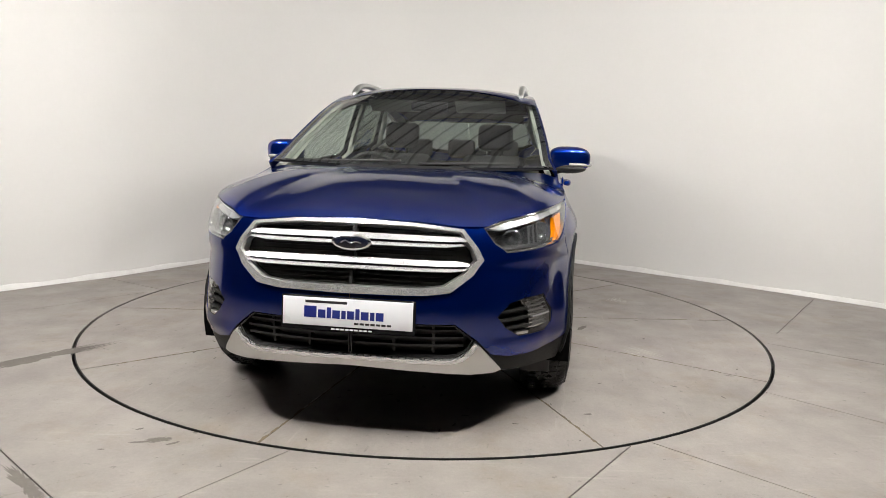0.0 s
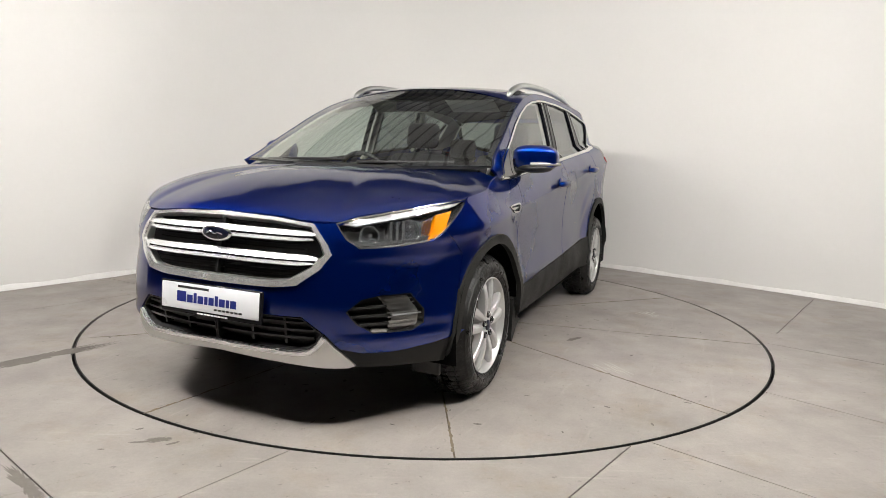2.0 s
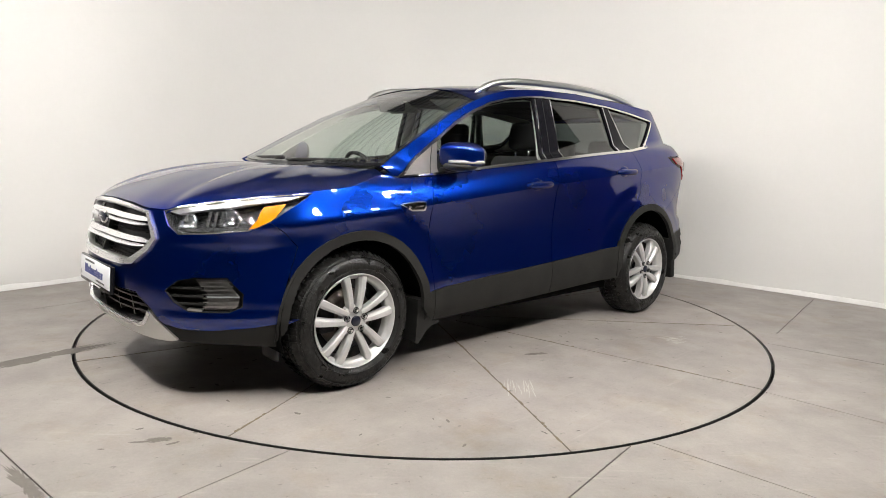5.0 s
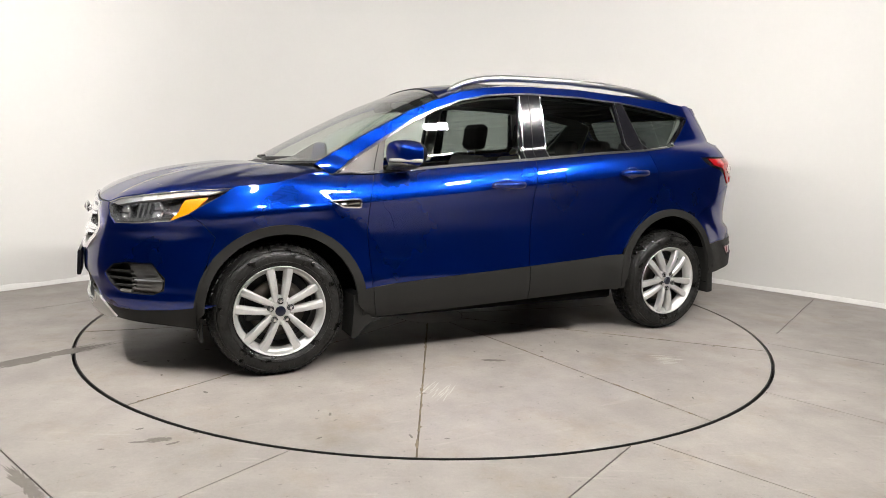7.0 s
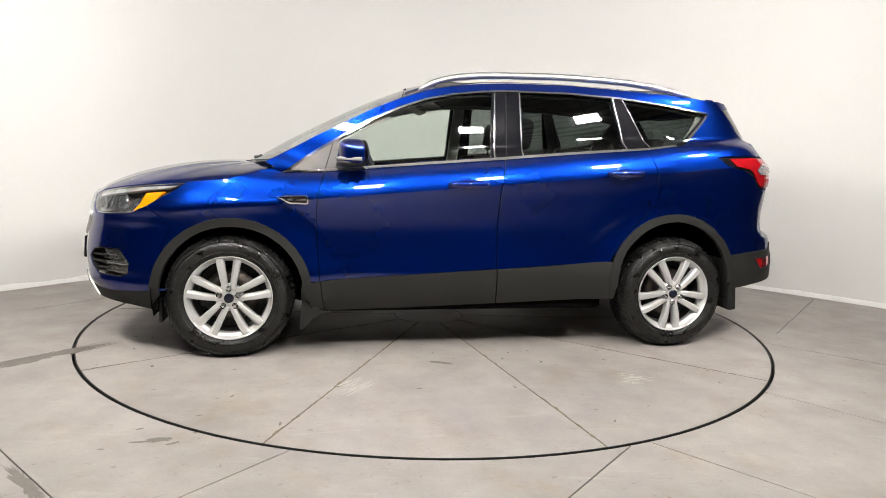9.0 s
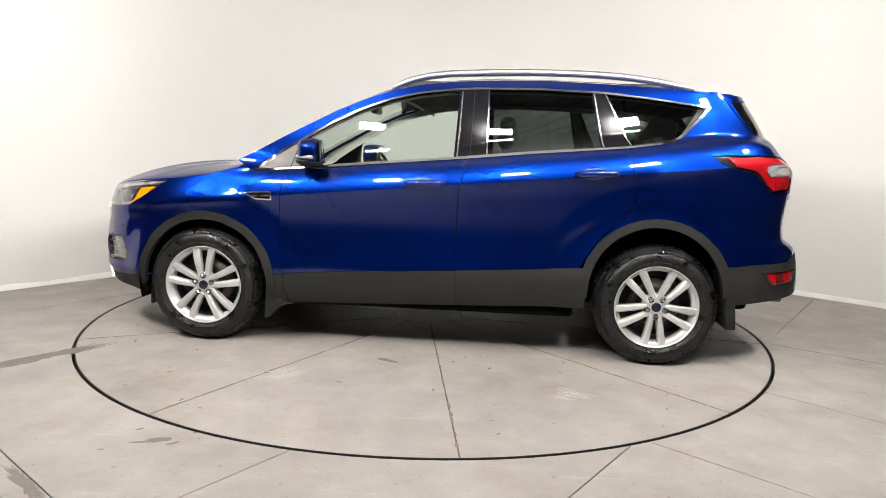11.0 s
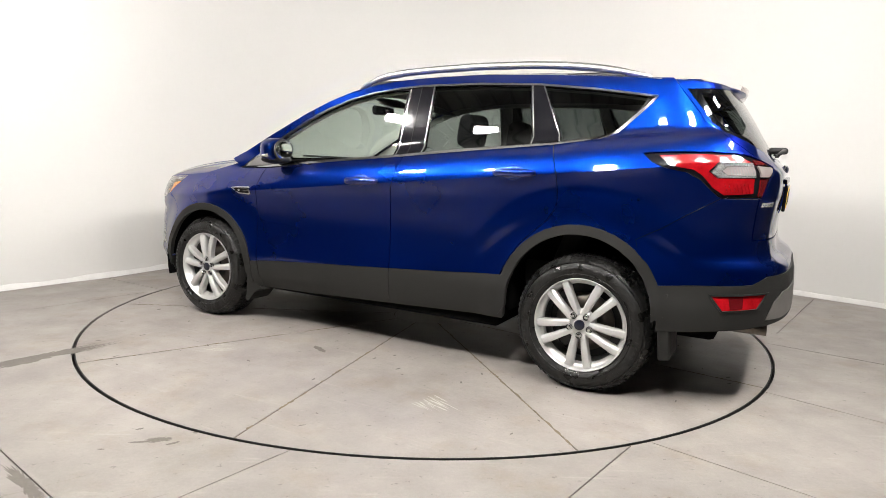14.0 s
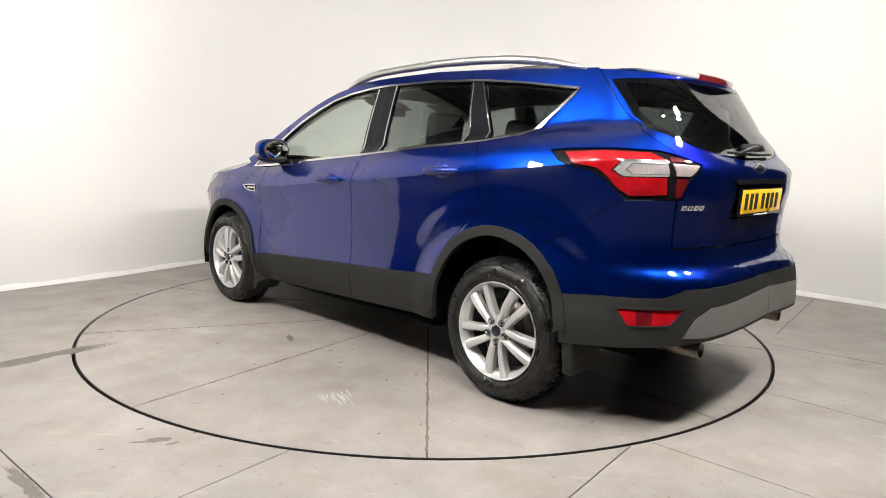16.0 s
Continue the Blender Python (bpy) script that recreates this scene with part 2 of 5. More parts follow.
# ---- the car's skin: one smooth surface over (u, z), u running round the plan from the nose to the tail
def curve(xs, ys):
    """A smooth curve without overshoot through the knots."""
    xs, ys = np.array(xs, float), np.array(ys, float)
    h, d = np.diff(xs), np.diff(ys) / np.diff(xs)
    m = np.zeros(len(xs))
    m[0], m[-1] = d[0], d[-1]
    for i in range(1, len(xs) - 1):
        if d[i - 1] * d[i] > 0:
            a, b = 2 * h[i] + h[i - 1], h[i] + 2 * h[i - 1]
            m[i] = (a + b) / (a / d[i - 1] + b / d[i])

    def value(x):
        x = np.clip(x, xs[0], xs[-1])
        i = np.clip(np.searchsorted(xs, x) - 1, 0, len(xs) - 2)
        t = (x - xs[i]) / h[i]
        return ((1 + 2 * t) * (1 - t) ** 2 * ys[i] + t * (1 - t) ** 2 * h[i] * m[i]
                + t * t * (3 - 2 * t) * ys[i + 1] + t * t * (t - 1) * h[i] * m[i + 1])
    return value


X_FRONT, X_REAR, N_FRONT, N_REAR = 1.2, -1.3, 3.0, 4.0
nose = curve([.15, .2, .25, .31, .42, .55, .65, .76, .85, .9, .94, 1.1], [2.08, 2.12, 2.19, 2.225, 2.25, 2.262, 2.25, 2.222, 2.2, 2.18, 2.14, 2.0])
tail = curve([.15, .2, .3, .42, .58, .64, .685, .71, .74, .82, .95, 1.05, 1.12, 1.17, 1.22, 1.3, 1.42, 1.55, 1.7], [2.1, 2.15, 2.22, 2.26, 2.255, 2.245, 2.236, 2.205, 2.168, 2.155, 2.166, 2.18, 2.178, 2.147, 2.1, 2.05, 1.98, 1.895, 1.8])
belt = curve([-2.4, -1.36, -1.136, -.62, -.2, .245, .81, 1.05, 1.6], [1.32, 1.262, 1.237, 1.194, 1.151, 1.112, 1.06, 1.05, 1.06])


def crease(x):
    return .909 + (.829 - np.clip(x, -1.9, 2)) * .093


low = curve([.15, .2, .27, .36, .48, .58, .72, .84, .9], [.76, .8, .845, .872, .88, .868, .864, .875, .889])
high = curve([0, .28, .55, .8, 1], [.892, .8775, .861, .840, .815])
glass = curve([1.0, 1.05, 1.172, 1.25, 1.37, 1.5, 1.564, 1.6, 1.66], [.83, .81, .772, .755, .722, .682, .66, .642, .60])


def half_width(x, z):
    zc, zb = crease(x), belt(x)
    k = np.clip((z - zc) / (zb - zc), 0, 1)
    below = low(np.where(z < .72, z, .72 + (z - .72) * .18 / (zc - .72)))
    above = high(k)
    soft = np.clip((z - zb) / (.03 + .09 * np.clip((x - .85) / .2, 0, 1)), 0, 1)
    top = .815 + (glass(z) - .815) * (soft * soft * (3 - 2 * soft))
    w = np.where(z < zc, below, np.where(z < zb, above, top))
    for xw in (1.33, -1.325):
        r = np.hypot(x - xw, z - .38)
        k = np.clip(1 - (r - .4) / .2, 0, 1)
        w = w + .034 * k * k * (3 - 2 * k)
    r = np.hypot((x + 1.325) * .92, z - .40)
    k = np.clip(1 - np.abs(r - .555) / .085, 0, 1) * np.clip((z - .62) / .2, 0, 1)
    w = w + .010 * k * k * (3 - 2 * k)
    r = np.hypot(x - 1.33, z - .36)
    k = np.clip(1 - np.abs(r - .545) / .09, 0, 1) * np.clip((z - .7) / .15, 0, 1)
    return w + .006 * k * k * (3 - 2 * k)


def plan_table():
    rows = []
    for f in np.linspace(0, 1, 3000):
        a = f ** 1.6 * np.pi / 2
        rows.append((X_FRONT, np.cos(a) ** (2 / N_FRONT), 0, np.sin(a) ** (2 / N_FRONT)))
    for f in np.linspace(0, 1, 120)[1:]:
        rows.append((X_FRONT + (X_REAR - X_FRONT) * f, 0, 0, 1))
    for f in np.linspace(0, 1, 3000)[1:]:
        a = (1 - (1 - f) ** 1.8) * np.pi / 2
        rows.append((X_REAR, 0, np.sin(a) ** (2 / N_REAR), max(np.cos(a), 0) ** (2 / N_REAR)))
    rows = np.array(rows)
    x = rows[:, 0] + rows[:, 1] * 1.04 - rows[:, 2] * .9
    y = rows[:, 3] * .885
    u = np.concatenate([[0], np.cumsum(np.hypot(np.diff(x), np.diff(y)))])
    return u, rows


PLAN_U, PLAN = plan_table()
U_END = float(PLAN_U[-1])


def skin_raw(u, z):
    u = np.clip(u, 0, U_END)
    c = [np.interp(u, PLAN_U, PLAN[:, i]) for i in range(4)]
    x = c[0] + c[1] * (nose(z) - X_FRONT) - c[2] * (tail(z) + X_REAR)
    y = c[3] * half_width(x, z)
    # pressed ledges of the front bumper, below the headlight and below the fog lamp
    along = np.clip((u - .46) / .14, 0, 1) * np.clip((1.25 - u) / .3, 0, 1)
    ledge = along * (.006 * np.exp(-((z - .758) / .024) ** 2) + .009 * np.exp(-((z - .412) / .026) ** 2))
    return x + ledge * np.sqrt(np.clip(c[1], 0, 1)), y + ledge * c[3], z


def skin(u, z, off=0.0):
    """The point of the left half of the skin at (u, z), moved outwards by off."""
    u, z = np.asarray(u, float), np.asarray(z, float)
    p = np.stack(skin_raw(u, z), -1)
    if np.any(off):
        e = .006
        du = np.stack(skin_raw(np.clip(u + e, 0, U_END), z), -1) - np.stack(skin_raw(np.clip(u - e, 0, U_END), z), -1)
        dz = np.stack(skin_raw(u, z + e), -1) - np.stack(skin_raw(u, z - e), -1)
        n = -np.cross(du, dz)
        n /= np.linalg.norm(n, axis=-1, keepdims=True) + 1e-12
        p = p - n * np.asarray(off)[..., None]
    return p


def ux(x, z):
    """u of the side at the length x and height z."""
    u = np.linspace(.3, U_END - .3, 1500)
    xs = skin_raw(u, np.full_like(u, z))[0]
    return float(np.interp(-x, -xs, u))


def uy(y, z, rear=False):
    """u of the nose or the tail at the half-width y and height z."""
    u = np.linspace(U_END, U_END - 1.6, 800) if rear else np.linspace(0, 1.6, 800)
    return float(np.interp(y, skin_raw(u, np.full_like(u, z))[1], u))


# ---- the room ----
def ring_points(r, n, start=0.0):
    return [(AXIS[0] + r * math.cos(start + 2 * math.pi * i / n), AXIS[1] + r * math.sin(start + 2 * math.pi * i / n)) for i in range(n)]


def slab(flat, z=0.0, depth=.05):
    """A flat net as a slab with its top at z."""
    for v in flat.verts:
        v.co.z = z
    edges = [e for e in flat.edges if len(e.link_faces) == 1]
    made = bmesh.ops.extrude_edge_only(flat, edges=edges)
    for v in made["geom"]:
        if isinstance(v, bmesh.types.BMVert):
            v.co.z = z - depth
    bmesh.ops.recalc_face_normals(flat, faces=flat.faces)
    return flat


def strip(a, b, width):
    """A thin four-sided groove between two points."""
    d = (Vector(b) - Vector(a)).normalized()
    n = Vector((-d.y, d.x)) * width / 2
    return [(a[0] + n.x, a[1] + n.y), (b[0] + n.x, b[1] + n.y), (b[0] - n.x, b[1] - n.y), (a[0] - n.x, a[1] - n.y)]


def build_floor():
    joints = [((-.05, 1.43), (.80, 2.50)), ((-1.6, 1.05), (-.58, 2.37)), ((.90, 2.54), (3.4, .27)), ((1.66, 3.22), (4.6, .36)),
              ((2.17, 4.10), (5.2, 1.8)), ((2.36, 4.36), (3.3, 5.56)), ((-3.2, 3.55), (-.9, 1.67)), ((-2.9, 4.42), (-2.40, 5.06)), ((-3.02, 5.60), (-2.2, 5.10))]
    floor = part("floor", slab(flat_region([(-8, -8), (8, -8), (8, 11), (-8, 11)], [ring_points(2.289, 120)] + [strip(a, b, .006) for a, b in joints], .5), 0, .05), FLOOR, smooth=False)
    tagged(floor, "worn pale grey coated concrete floor with fine joints", "floor", kind="structure")
    bm = bmesh.new()
    bmesh.ops.create_circle(bm, cap_ends=True, segments=64, radius=12, matrix=Matrix.Translation((AXIS[0], AXIS[1], -.052)))
    tagged(part("ground", bm, PIT, smooth=False), "dark pit below the floor gaps", "ground", kind="structure")
    # bare patches where the coating has worn away
    rnd = random.Random(5)
    for i, (x, y, long, wide, angle) in enumerate([(-2.22, 3.36, .34, .055, 50), (-1.42, 2.06, .17, .022, -40), (-1.12, 2.425, .045, .020, 20), (-1.19, 2.40, .03, .008, 10), (-1.05, 2.40, .025, .008, 40), (-1.0, 2.5, .012, .006, 0), (-1.24, 2.52, .015, .006, 30), (-1.3, 2.33, .012, .005, 0)]):
        bm = bmesh.new()
        n = 140
        vs = []
        for k in range(n):
            a = 2 * math.pi * k / n
            r = 1 + .45 * noise.noise((math.cos(a) * 2.4 + i * 7, math.sin(a) * 2.4, i)) + .5 * noise.noise((math.cos(a) * 11 + i * 7, math.sin(a) * 11, i)) + rnd.uniform(-.14, .14)
            px, py = long * r * math.copysign(abs(math.cos(a)) ** .7, math.cos(a)), wide * r * math.copysign(abs(math.sin(a)) ** .7, math.sin(a))
            c, s = math.cos(radians(angle)), math.sin(radians(angle))
            vs.append(bm.verts.new((x + c * px - s * py, y + s * px + c * py, .0012)))
        bm.faces.new(vs)
        tagged(part("floor_patch", bm, BARE, smooth=False), "rough brown bare patch where floor coating has flaked away", "floor patch", "floor patches", "structure")


def build_marks():
    """Faint dark tyre streaks that run up to the turntable."""
    rnd = random.Random(21)
    bm = bmesh.new()
    for k in range(16):
        x, y = -1.62 + rnd.uniform(-.12, .55), 1.72 + rnd.uniform(-.04, .10)
        d = Vector((.78, .62)).normalized()
        n = Vector((-d.y, d.x))
        across_by = (k - 7.5) * .021
        long, wide = rnd.uniform(.18, .48), rnd.uniform(.002, .006)
        start = Vector((x, y)) + n * across_by
        edge = [(long * i / 8, wide * math.sin(math.pi * (i + .4) / 8.8) * rnd.uniform(.5, 1.2)) for i in range(9)]
        loop = [start + d * a + n * b for a, b in edge] + [start + d * a - n * b for a, b in reversed(edge)]
        bm.faces.new([bm.verts.new((q.x, q.y, .0011)) for q in loop])
    tagged(part("floor_streaks", bm, STREAK, smooth=False), "faint dark tyre streaks on the floor coating", "tyre marks", kind="stuff")


def build_turntable():
    table = new("turntable")
    table.location = (*AXIS, 0)
    tagged(table, "large round turntable disc of grey coated segments", "turntable")
    base = bmesh.new()
    bmesh.ops.create_cone(base, cap_ends=True, segments=96, radius1=2.262, radius2=2.262, depth=.02, matrix=Matrix.Translation((0, 0, -.0135)))
    part("base_plate", base, JOINT, table, "brown joint filler between the segments", smooth=False)
    hub = bmesh.new()
    bmesh.ops.create_cone(hub, cap_ends=True, segments=48, radius1=.247, radius2=.247, depth=.02, matrix=Matrix.Translation((0, 0, -.0105)))
    part("hub_plate", hub, TABLE, table, smooth=False)
    for k in range(10):
        a0, a1 = radians(28 + 36 * k), radians(28 + 36 * (k + 1))
        outer, inner, n = 2.268, .253, 14
        gap = .0042
        pts = []
        for i in range(n + 1):
            a = a0 + gap / outer + (a1 - a0 - 2 * gap / outer) * i / n
            pts.append((outer * math.cos(a), outer * math.sin(a)))
        for i in range(n + 1):
            a = a1 - gap / inner - (a1 - a0 - 2 * gap / inner) * i / n
            pts.append((inner * math.cos(a), inner * math.sin(a)))
        bm = bmesh.new()
        top = [bm.verts.new((x, y, 0)) for x, y in pts]
        low = [bm.verts.new((x, y, -.02)) for x, y in pts]
        bm.faces.new(top)
        for i in range(len(pts)):
            j = (i + 1) % len(pts)
            bm.faces.new((top[j], top[i], low[i], low[j]))
        part("segment", bm, TABLE, table, smooth=False)
    # pale tyre scuffs and small dark chips on the coating
    rnd = random.Random(9)
    for angle, r, lean in ((66.7, 1.56, -22), (121.6, 1.73, 36)):
        for k in range(16):
            bm = bmesh.new()
            x, y = r * math.cos(radians(angle)), r * math.sin(radians(angle))
            m = pose(x, y, .0008 + .00002 * k, 0, 0, angle + lean + rnd.uniform(-7, 7)) @ pose(rnd.uniform(-.055, .055), (k - 7.5) * .0095 + rnd.uniform(-.006, .006), 0)
            long, wide = rnd.uniform(.025, .10), rnd.uniform(.0012, .0042)
            n = 10
            edge = [(-long + 2 * long * i / n, wide * math.sin(math.pi * (i + .3) / (n + .6)) * rnd.uniform(.5, 1.3)) for i in range(n + 1)]
            vs = [bm.verts.new(m @ Vector((px, py, 0))) for px, py in edge] + [bm.verts.new(m @ Vector((px, -py, 0))) for px, py in reversed(edge)]
            bm.faces.new(vs)
            part("tyre_scuff", bm, CHALK, table, "pale tyre scuff", smooth=False)
    bm = bmesh.new()
    for k in range(150):
        a, r = rnd.uniform(0, 2 * math.pi), math.sqrt(rnd.uniform(.06, 1)) * 2.2
        size = rnd.uniform(.003, .011)
        m = pose(r * math.cos(a), r * math.sin(a), .0007, 0, 0, rnd.uniform(0, 360))
        bm.faces.new([bm.verts.new(m @ Vector((size * rnd.uniform(.6, 1.3) * math.cos(q) * 1.9, size * rnd.uniform(.6, 1.3) * math.sin(q) * .7, 0))) for q in [i * math.pi / 4 for i in range(8)]])
    tagged(part("chipping", bm, BARE, table, "small dark chips in the coating", smooth=False), kind="stuff")
    # one larger bare patch, and broken brown dirt along the joints
    bm = bmesh.new()
    m = pose(.10, 1.11, .0009, 0, 0, 152)
    bm.faces.new([bm.verts.new(m @ Vector((.085 * math.cos(q) * rnd.uniform(.7, 1.1), .022 * math.sin(q) * rnd.uniform(.6, 1.2), 0))) for q in [i * math.pi / 16 for i in range(32)]])
    part("bare_patch", bm, BARE, table, "brown bare patch in the coating", smooth=False)
    bm = bmesh.new()
    for k in range(10):
        a = radians(28 + 36 * k)
        r = .28
        while r < 2.22:
            long = rnd.uniform(.02, .10)
            if rnd.random() < .72:
                m = Matrix.Rotation(a, 4, "Z") @ pose(r + long / 2, rnd.uniform(-.004, .004), .0010)
                wide = rnd.uniform(.003, .0085)
                bm.faces.new([bm.verts.new(m @ Vector((long / 2 * math.cos(q), wide * math.sin(q) * rnd.uniform(.5, 1.4), 0))) for q in [i * math.pi / 7 for i in range(14)]])
            r += long
    tagged(part("joint_dirt", bm, DIRT, table, "brown dirt along the joints", smooth=False), kind="stuff")
    # metal edge of the disc
    rim = bmesh.new()
    lathe(rim, [(2.2685, -.02), (2.2685, .0005), (2.274, .0005), (2.274, -.02)], 160, "z", closed=True)
    part("edge_rim", rim, CLAD, table, "thin dark steel edge", smooth=False)
    return table


def wall_path():
    left = [(-4.4, 3.75), (-3.5, 4.95), (-2.96, 5.66), (-2.44, 6.55)]
    right = [(1.52, 7.2), (2.43, 6.47), (3.33, 5.69), (3.78, 5.27), (3.96, 5.085)]
    a, b, c = Vector(left[-1]), Vector((-.95, 8.9)), Vector(right[0])
    bend = [tuple(a * (1 - t) ** 2 + b * 2 * t * (1 - t) + c * t * t) for t in [i / 28 for i in range(1, 28)]]
    return left + bend + right


def build_walls():
    path = wall_path()
    pts = []
    for (ax, ay), (bx, by) in zip(path, path[1:]):
        n = max(1, int(math.hypot(bx - ax, by - ay) / .08))
        pts += [(ax + (bx - ax) * i / n, ay + (by - ay) * i / n) for i in range(n)]
    pts.append(path[-1])

    def normals():
        out = []
        for i in range(len(pts)):
            a, b = Vector(pts[max(i - 1, 0)]), Vector(pts[min(i + 1, len(pts) - 1)])
            d = (b - a).normalized()
            out.append(Vector((d.y, -d.x)))
        return out
    ns = normals()
    bm = bmesh.new()
    rows = []
    for q, n in zip(pts, ns):
        w = .006 * noise.noise((q[0] * .8, q[1] * .8, 3))
        rows.append([bm.verts.new((q[0] + n.x * (d + w * (d == 0)), q[1] + n.y * (d + w * (d == 0)), z)) for d, z in ((0, 0.004), (0, .8), (0, 1.6), (0, 2.4), (0, 3.7), (-.15, 3.7), (-.15, 0.004))])
    for a, b in zip(rows, rows[1:]):
        for j in range(6):
            bm.faces.new((a[j], b[j], b[j + 1], a[j + 1]))
    bmesh.ops.recalc_face_normals(bm, faces=bm.faces)
    tagged(part("wall_north", bm, WALL), "plain white painted curved studio wall", "wall", kind="structure")
    # the lip where the wall lining meets the floor
    bm = bmesh.new()
    rows = []
    for i, (q, n) in enumerate(zip(pts, ns)):
        k = .5 + .5 * noise.noise((q[0] * 2.2, q[1] * 2.2, 9)) + .25 * noise.noise((q[0] * 9, q[1] * 9, 2))
        h, d = .022 + .034 * k, .006 + .022 * k
        rows.append([bm.verts.new((q[0] + n.x * e, q[1] + n.y * e, z)) for e, z in ((d + .008, .0), (d + .008, .006), (d, h * .4), (d * .7, h * .8), (.002, h), (-.03, h), (-.03, 0))])
    for a, b in zip(rows, rows[1:]):
        for j in range(6):
            bm.faces.new((a[j], b[j], b[j + 1], a[j + 1]))
    bmesh.ops.recalc_face_normals(bm, faces=bm.faces)
    tagged(part("baseboard", bm, SKIRT), "uneven white lip along the foot of the wall", "baseboard", kind="structure")
    # the dark shed round the studio
    for name, b in (("wall_south", (-8.2, 8.2, -8.2, -8, 0, 4.6)), ("wall_west", (-8.2, -8, -8, 11, 0, 4.6)), ("wall_east", (8, 8.2, -8, 11, 0, 4.6)), ("wall_far", (-8.2, 8.2, 11, 11.2, 0, 4.6))):
        bm = bmesh.new()
        box(bm, *b)
        tagged(part(name, bm, SHED, smooth=False), "plain dark grey shed wall", "wall", kind="structure")
    bm = bmesh.new()
    box(bm, -8.2, 8.2, -8.2, 11.2, 4.6, 4.7)
    sheet_faces = len(bm.faces)
    for i in range(86):
        x = -11 + i * .26
        box(bm, x, x + .03, -13, 13, 4.56, 4.601, 0, pose(0, 1.5, 0, 0, 0, -38))
    ceiling = part("ceiling", bm, DECK, smooth=False)
    ceiling.data.materials.append(RIB)
    ceiling.data.polygons.foreach_set("material_index", [0 if i < sheet_faces else 1 for i in range(len(ceiling.data.polygons))])
    tagged(ceiling, "grey sheet shed roof with dark ribs", "ceiling", kind="structure")


def build_lights():
    first = None
    for angle in (-27, -45, -66, -88, -111, -131, -148):
        x, y, z = AXIS[0] + 3.45 * math.cos(radians(angle)), AXIS[1] + 3.45 * math.sin(radians(angle)), 3.05
        m = look((x, y, z), (AXIS[0], AXIS[1], .9)) @ pose(0, 0, 0, 0, 180, 0)
        if first is None:
            first = new("floodlight")
            bm = bmesh.new()
            box(bm, -.19, .19, -.12, .12, -.06, -.004, .012)
            part("housing", bm, BLACK, first)
            bm = bmesh.new()
            box(bm, -.13, .13, -.068, .068, -.006, .004)
            part("lamp_face", bm, LAMP, first, "bright warm white lamp face", smooth=False)
            bm = bmesh.new()
            tube(bm, [(0, 0, -.05), (0, 1.30, -.858)], .012)
            part("bracket", bm, BLACK, first)
            tagged(first, "black rectangular floodlight with a bright white face", "floodlight", "floodlights round the turntable")
            first.matrix_basis = m
        else:
            copy_thing(first, m)


build_floor()
build_marks()
turntable = build_turntable()
build_walls()
build_lights()


# ---- the car ----
car = new("car")
car.location = (*AXIS, 0)
tagged(car, "deep metallic blue compact family SUV with silver roof rails", "car")
SHIFT = pose(CAR_X, CAR_Y, 0)


def S(points):
    """Side points (x, z) as (u, z)."""
    return [(ux(x, z), z) for x, z in points]


def arc(cx, cz, r, a0, a1, n=22):
    return [(cx + r * math.cos(radians(a0 + (a1 - a0) * i / n)), cz + r * math.sin(radians(a0 + (a1 - a0) * i / n))) for i in range(n + 1)]


def piece(name, outer, material, parent=None, label="", holes=(), off=0.0, depth=.015, step=.025, sides=(1, -1)):
    """A piece of the skin on both flanks. Returns the objects, left then right."""
    made = []
    for i, side in enumerate(sides):
        flat = flat_region(outer, holes, step, slope=.093, level=.7234)
        owner = parent[i] if isinstance(parent, (list, tuple)) else parent
        ob = part(name, wrap(flat, off, depth, side), material, owner or car, label, at=None if owner else SHIFT)
        flat.free()
        if material is PAINT:
            co = ob.data.vertices
            for e in ob.data.edges:
                if all(-1.75 < co[i].co.x < 1.0 and abs(co[i].co.z - float(crease(co[i].co.x))) < .003 for i in e.vertices):
                    e.use_edge_sharp = True
        made.append(ob)
    return made


def across(name, outer, material, label="", holes=(), off=0.0, depth=.015, step=.025, parent=None, tilt=0.0):
    """A piece of the nose or tail that runs over both halves, as one mesh."""
    both = bmesh.new()
    for side in (1, -1):
        flat = flat_region(outer, holes, step)
        half = wrap(flat, off, depth, side, tilt)
        me = bpy.data.meshes.new("half")
        half.to_mesh(me)
        both.from_mesh(me)
        bpy.data.meshes.remove(me)
        half.free()
        flat.free()
    seam = [v for v in both.verts if abs(v.co.y) < 1e-3]
    bmesh.ops.remove_doubles(both, verts=seam, dist=2e-3)
    return part(name, both, material, parent or car, label, at=None if parent else SHIFT)


GAP = .0028
# feature lines of the flank, as (x, z)
ROOF_EDGE = [(1.15, 1.105), (.998, 1.187), (.865, 1.260), (.735, 1.328), (.569, 1.415), (.402, 1.488), (.232, 1.545), (.06, 1.583), (-.116, 1.604), (-.294, 1.615), (-.659, 1.622), (-1.038, 1.606), (-1.431, 1.583), (-1.633, 1.565)]
BELT = [(1.05, 1.050), (.81, 1.060), (.574, 1.081), (.245, 1.112), (-.2, 1.151), (-.62, 1.192), (-1.136, 1.237)]
FRAME_TOP = [(.898, 1.162), (.736, 1.262), (.572, 1.360), (.407, 1.438), (.239, 1.498), (.069, 1.536), (-.104, 1.558), (-.262, 1.569), (-.64, 1.572), (-1.0, 1.558), (-1.32, 1.525), (-1.56, 1.492)]
QUARTER_TAIL = [(-1.60, 1.484), (-1.585, 1.462), (-1.50, 1.370), (-1.435, 1.305), (-1.40, 1.284), (-1.36, 1.272)]
ARCH_F_OUT = [(1.76, .30)] + arc(1.325, .36, .437, -4, 184) + [(.885, .30)]
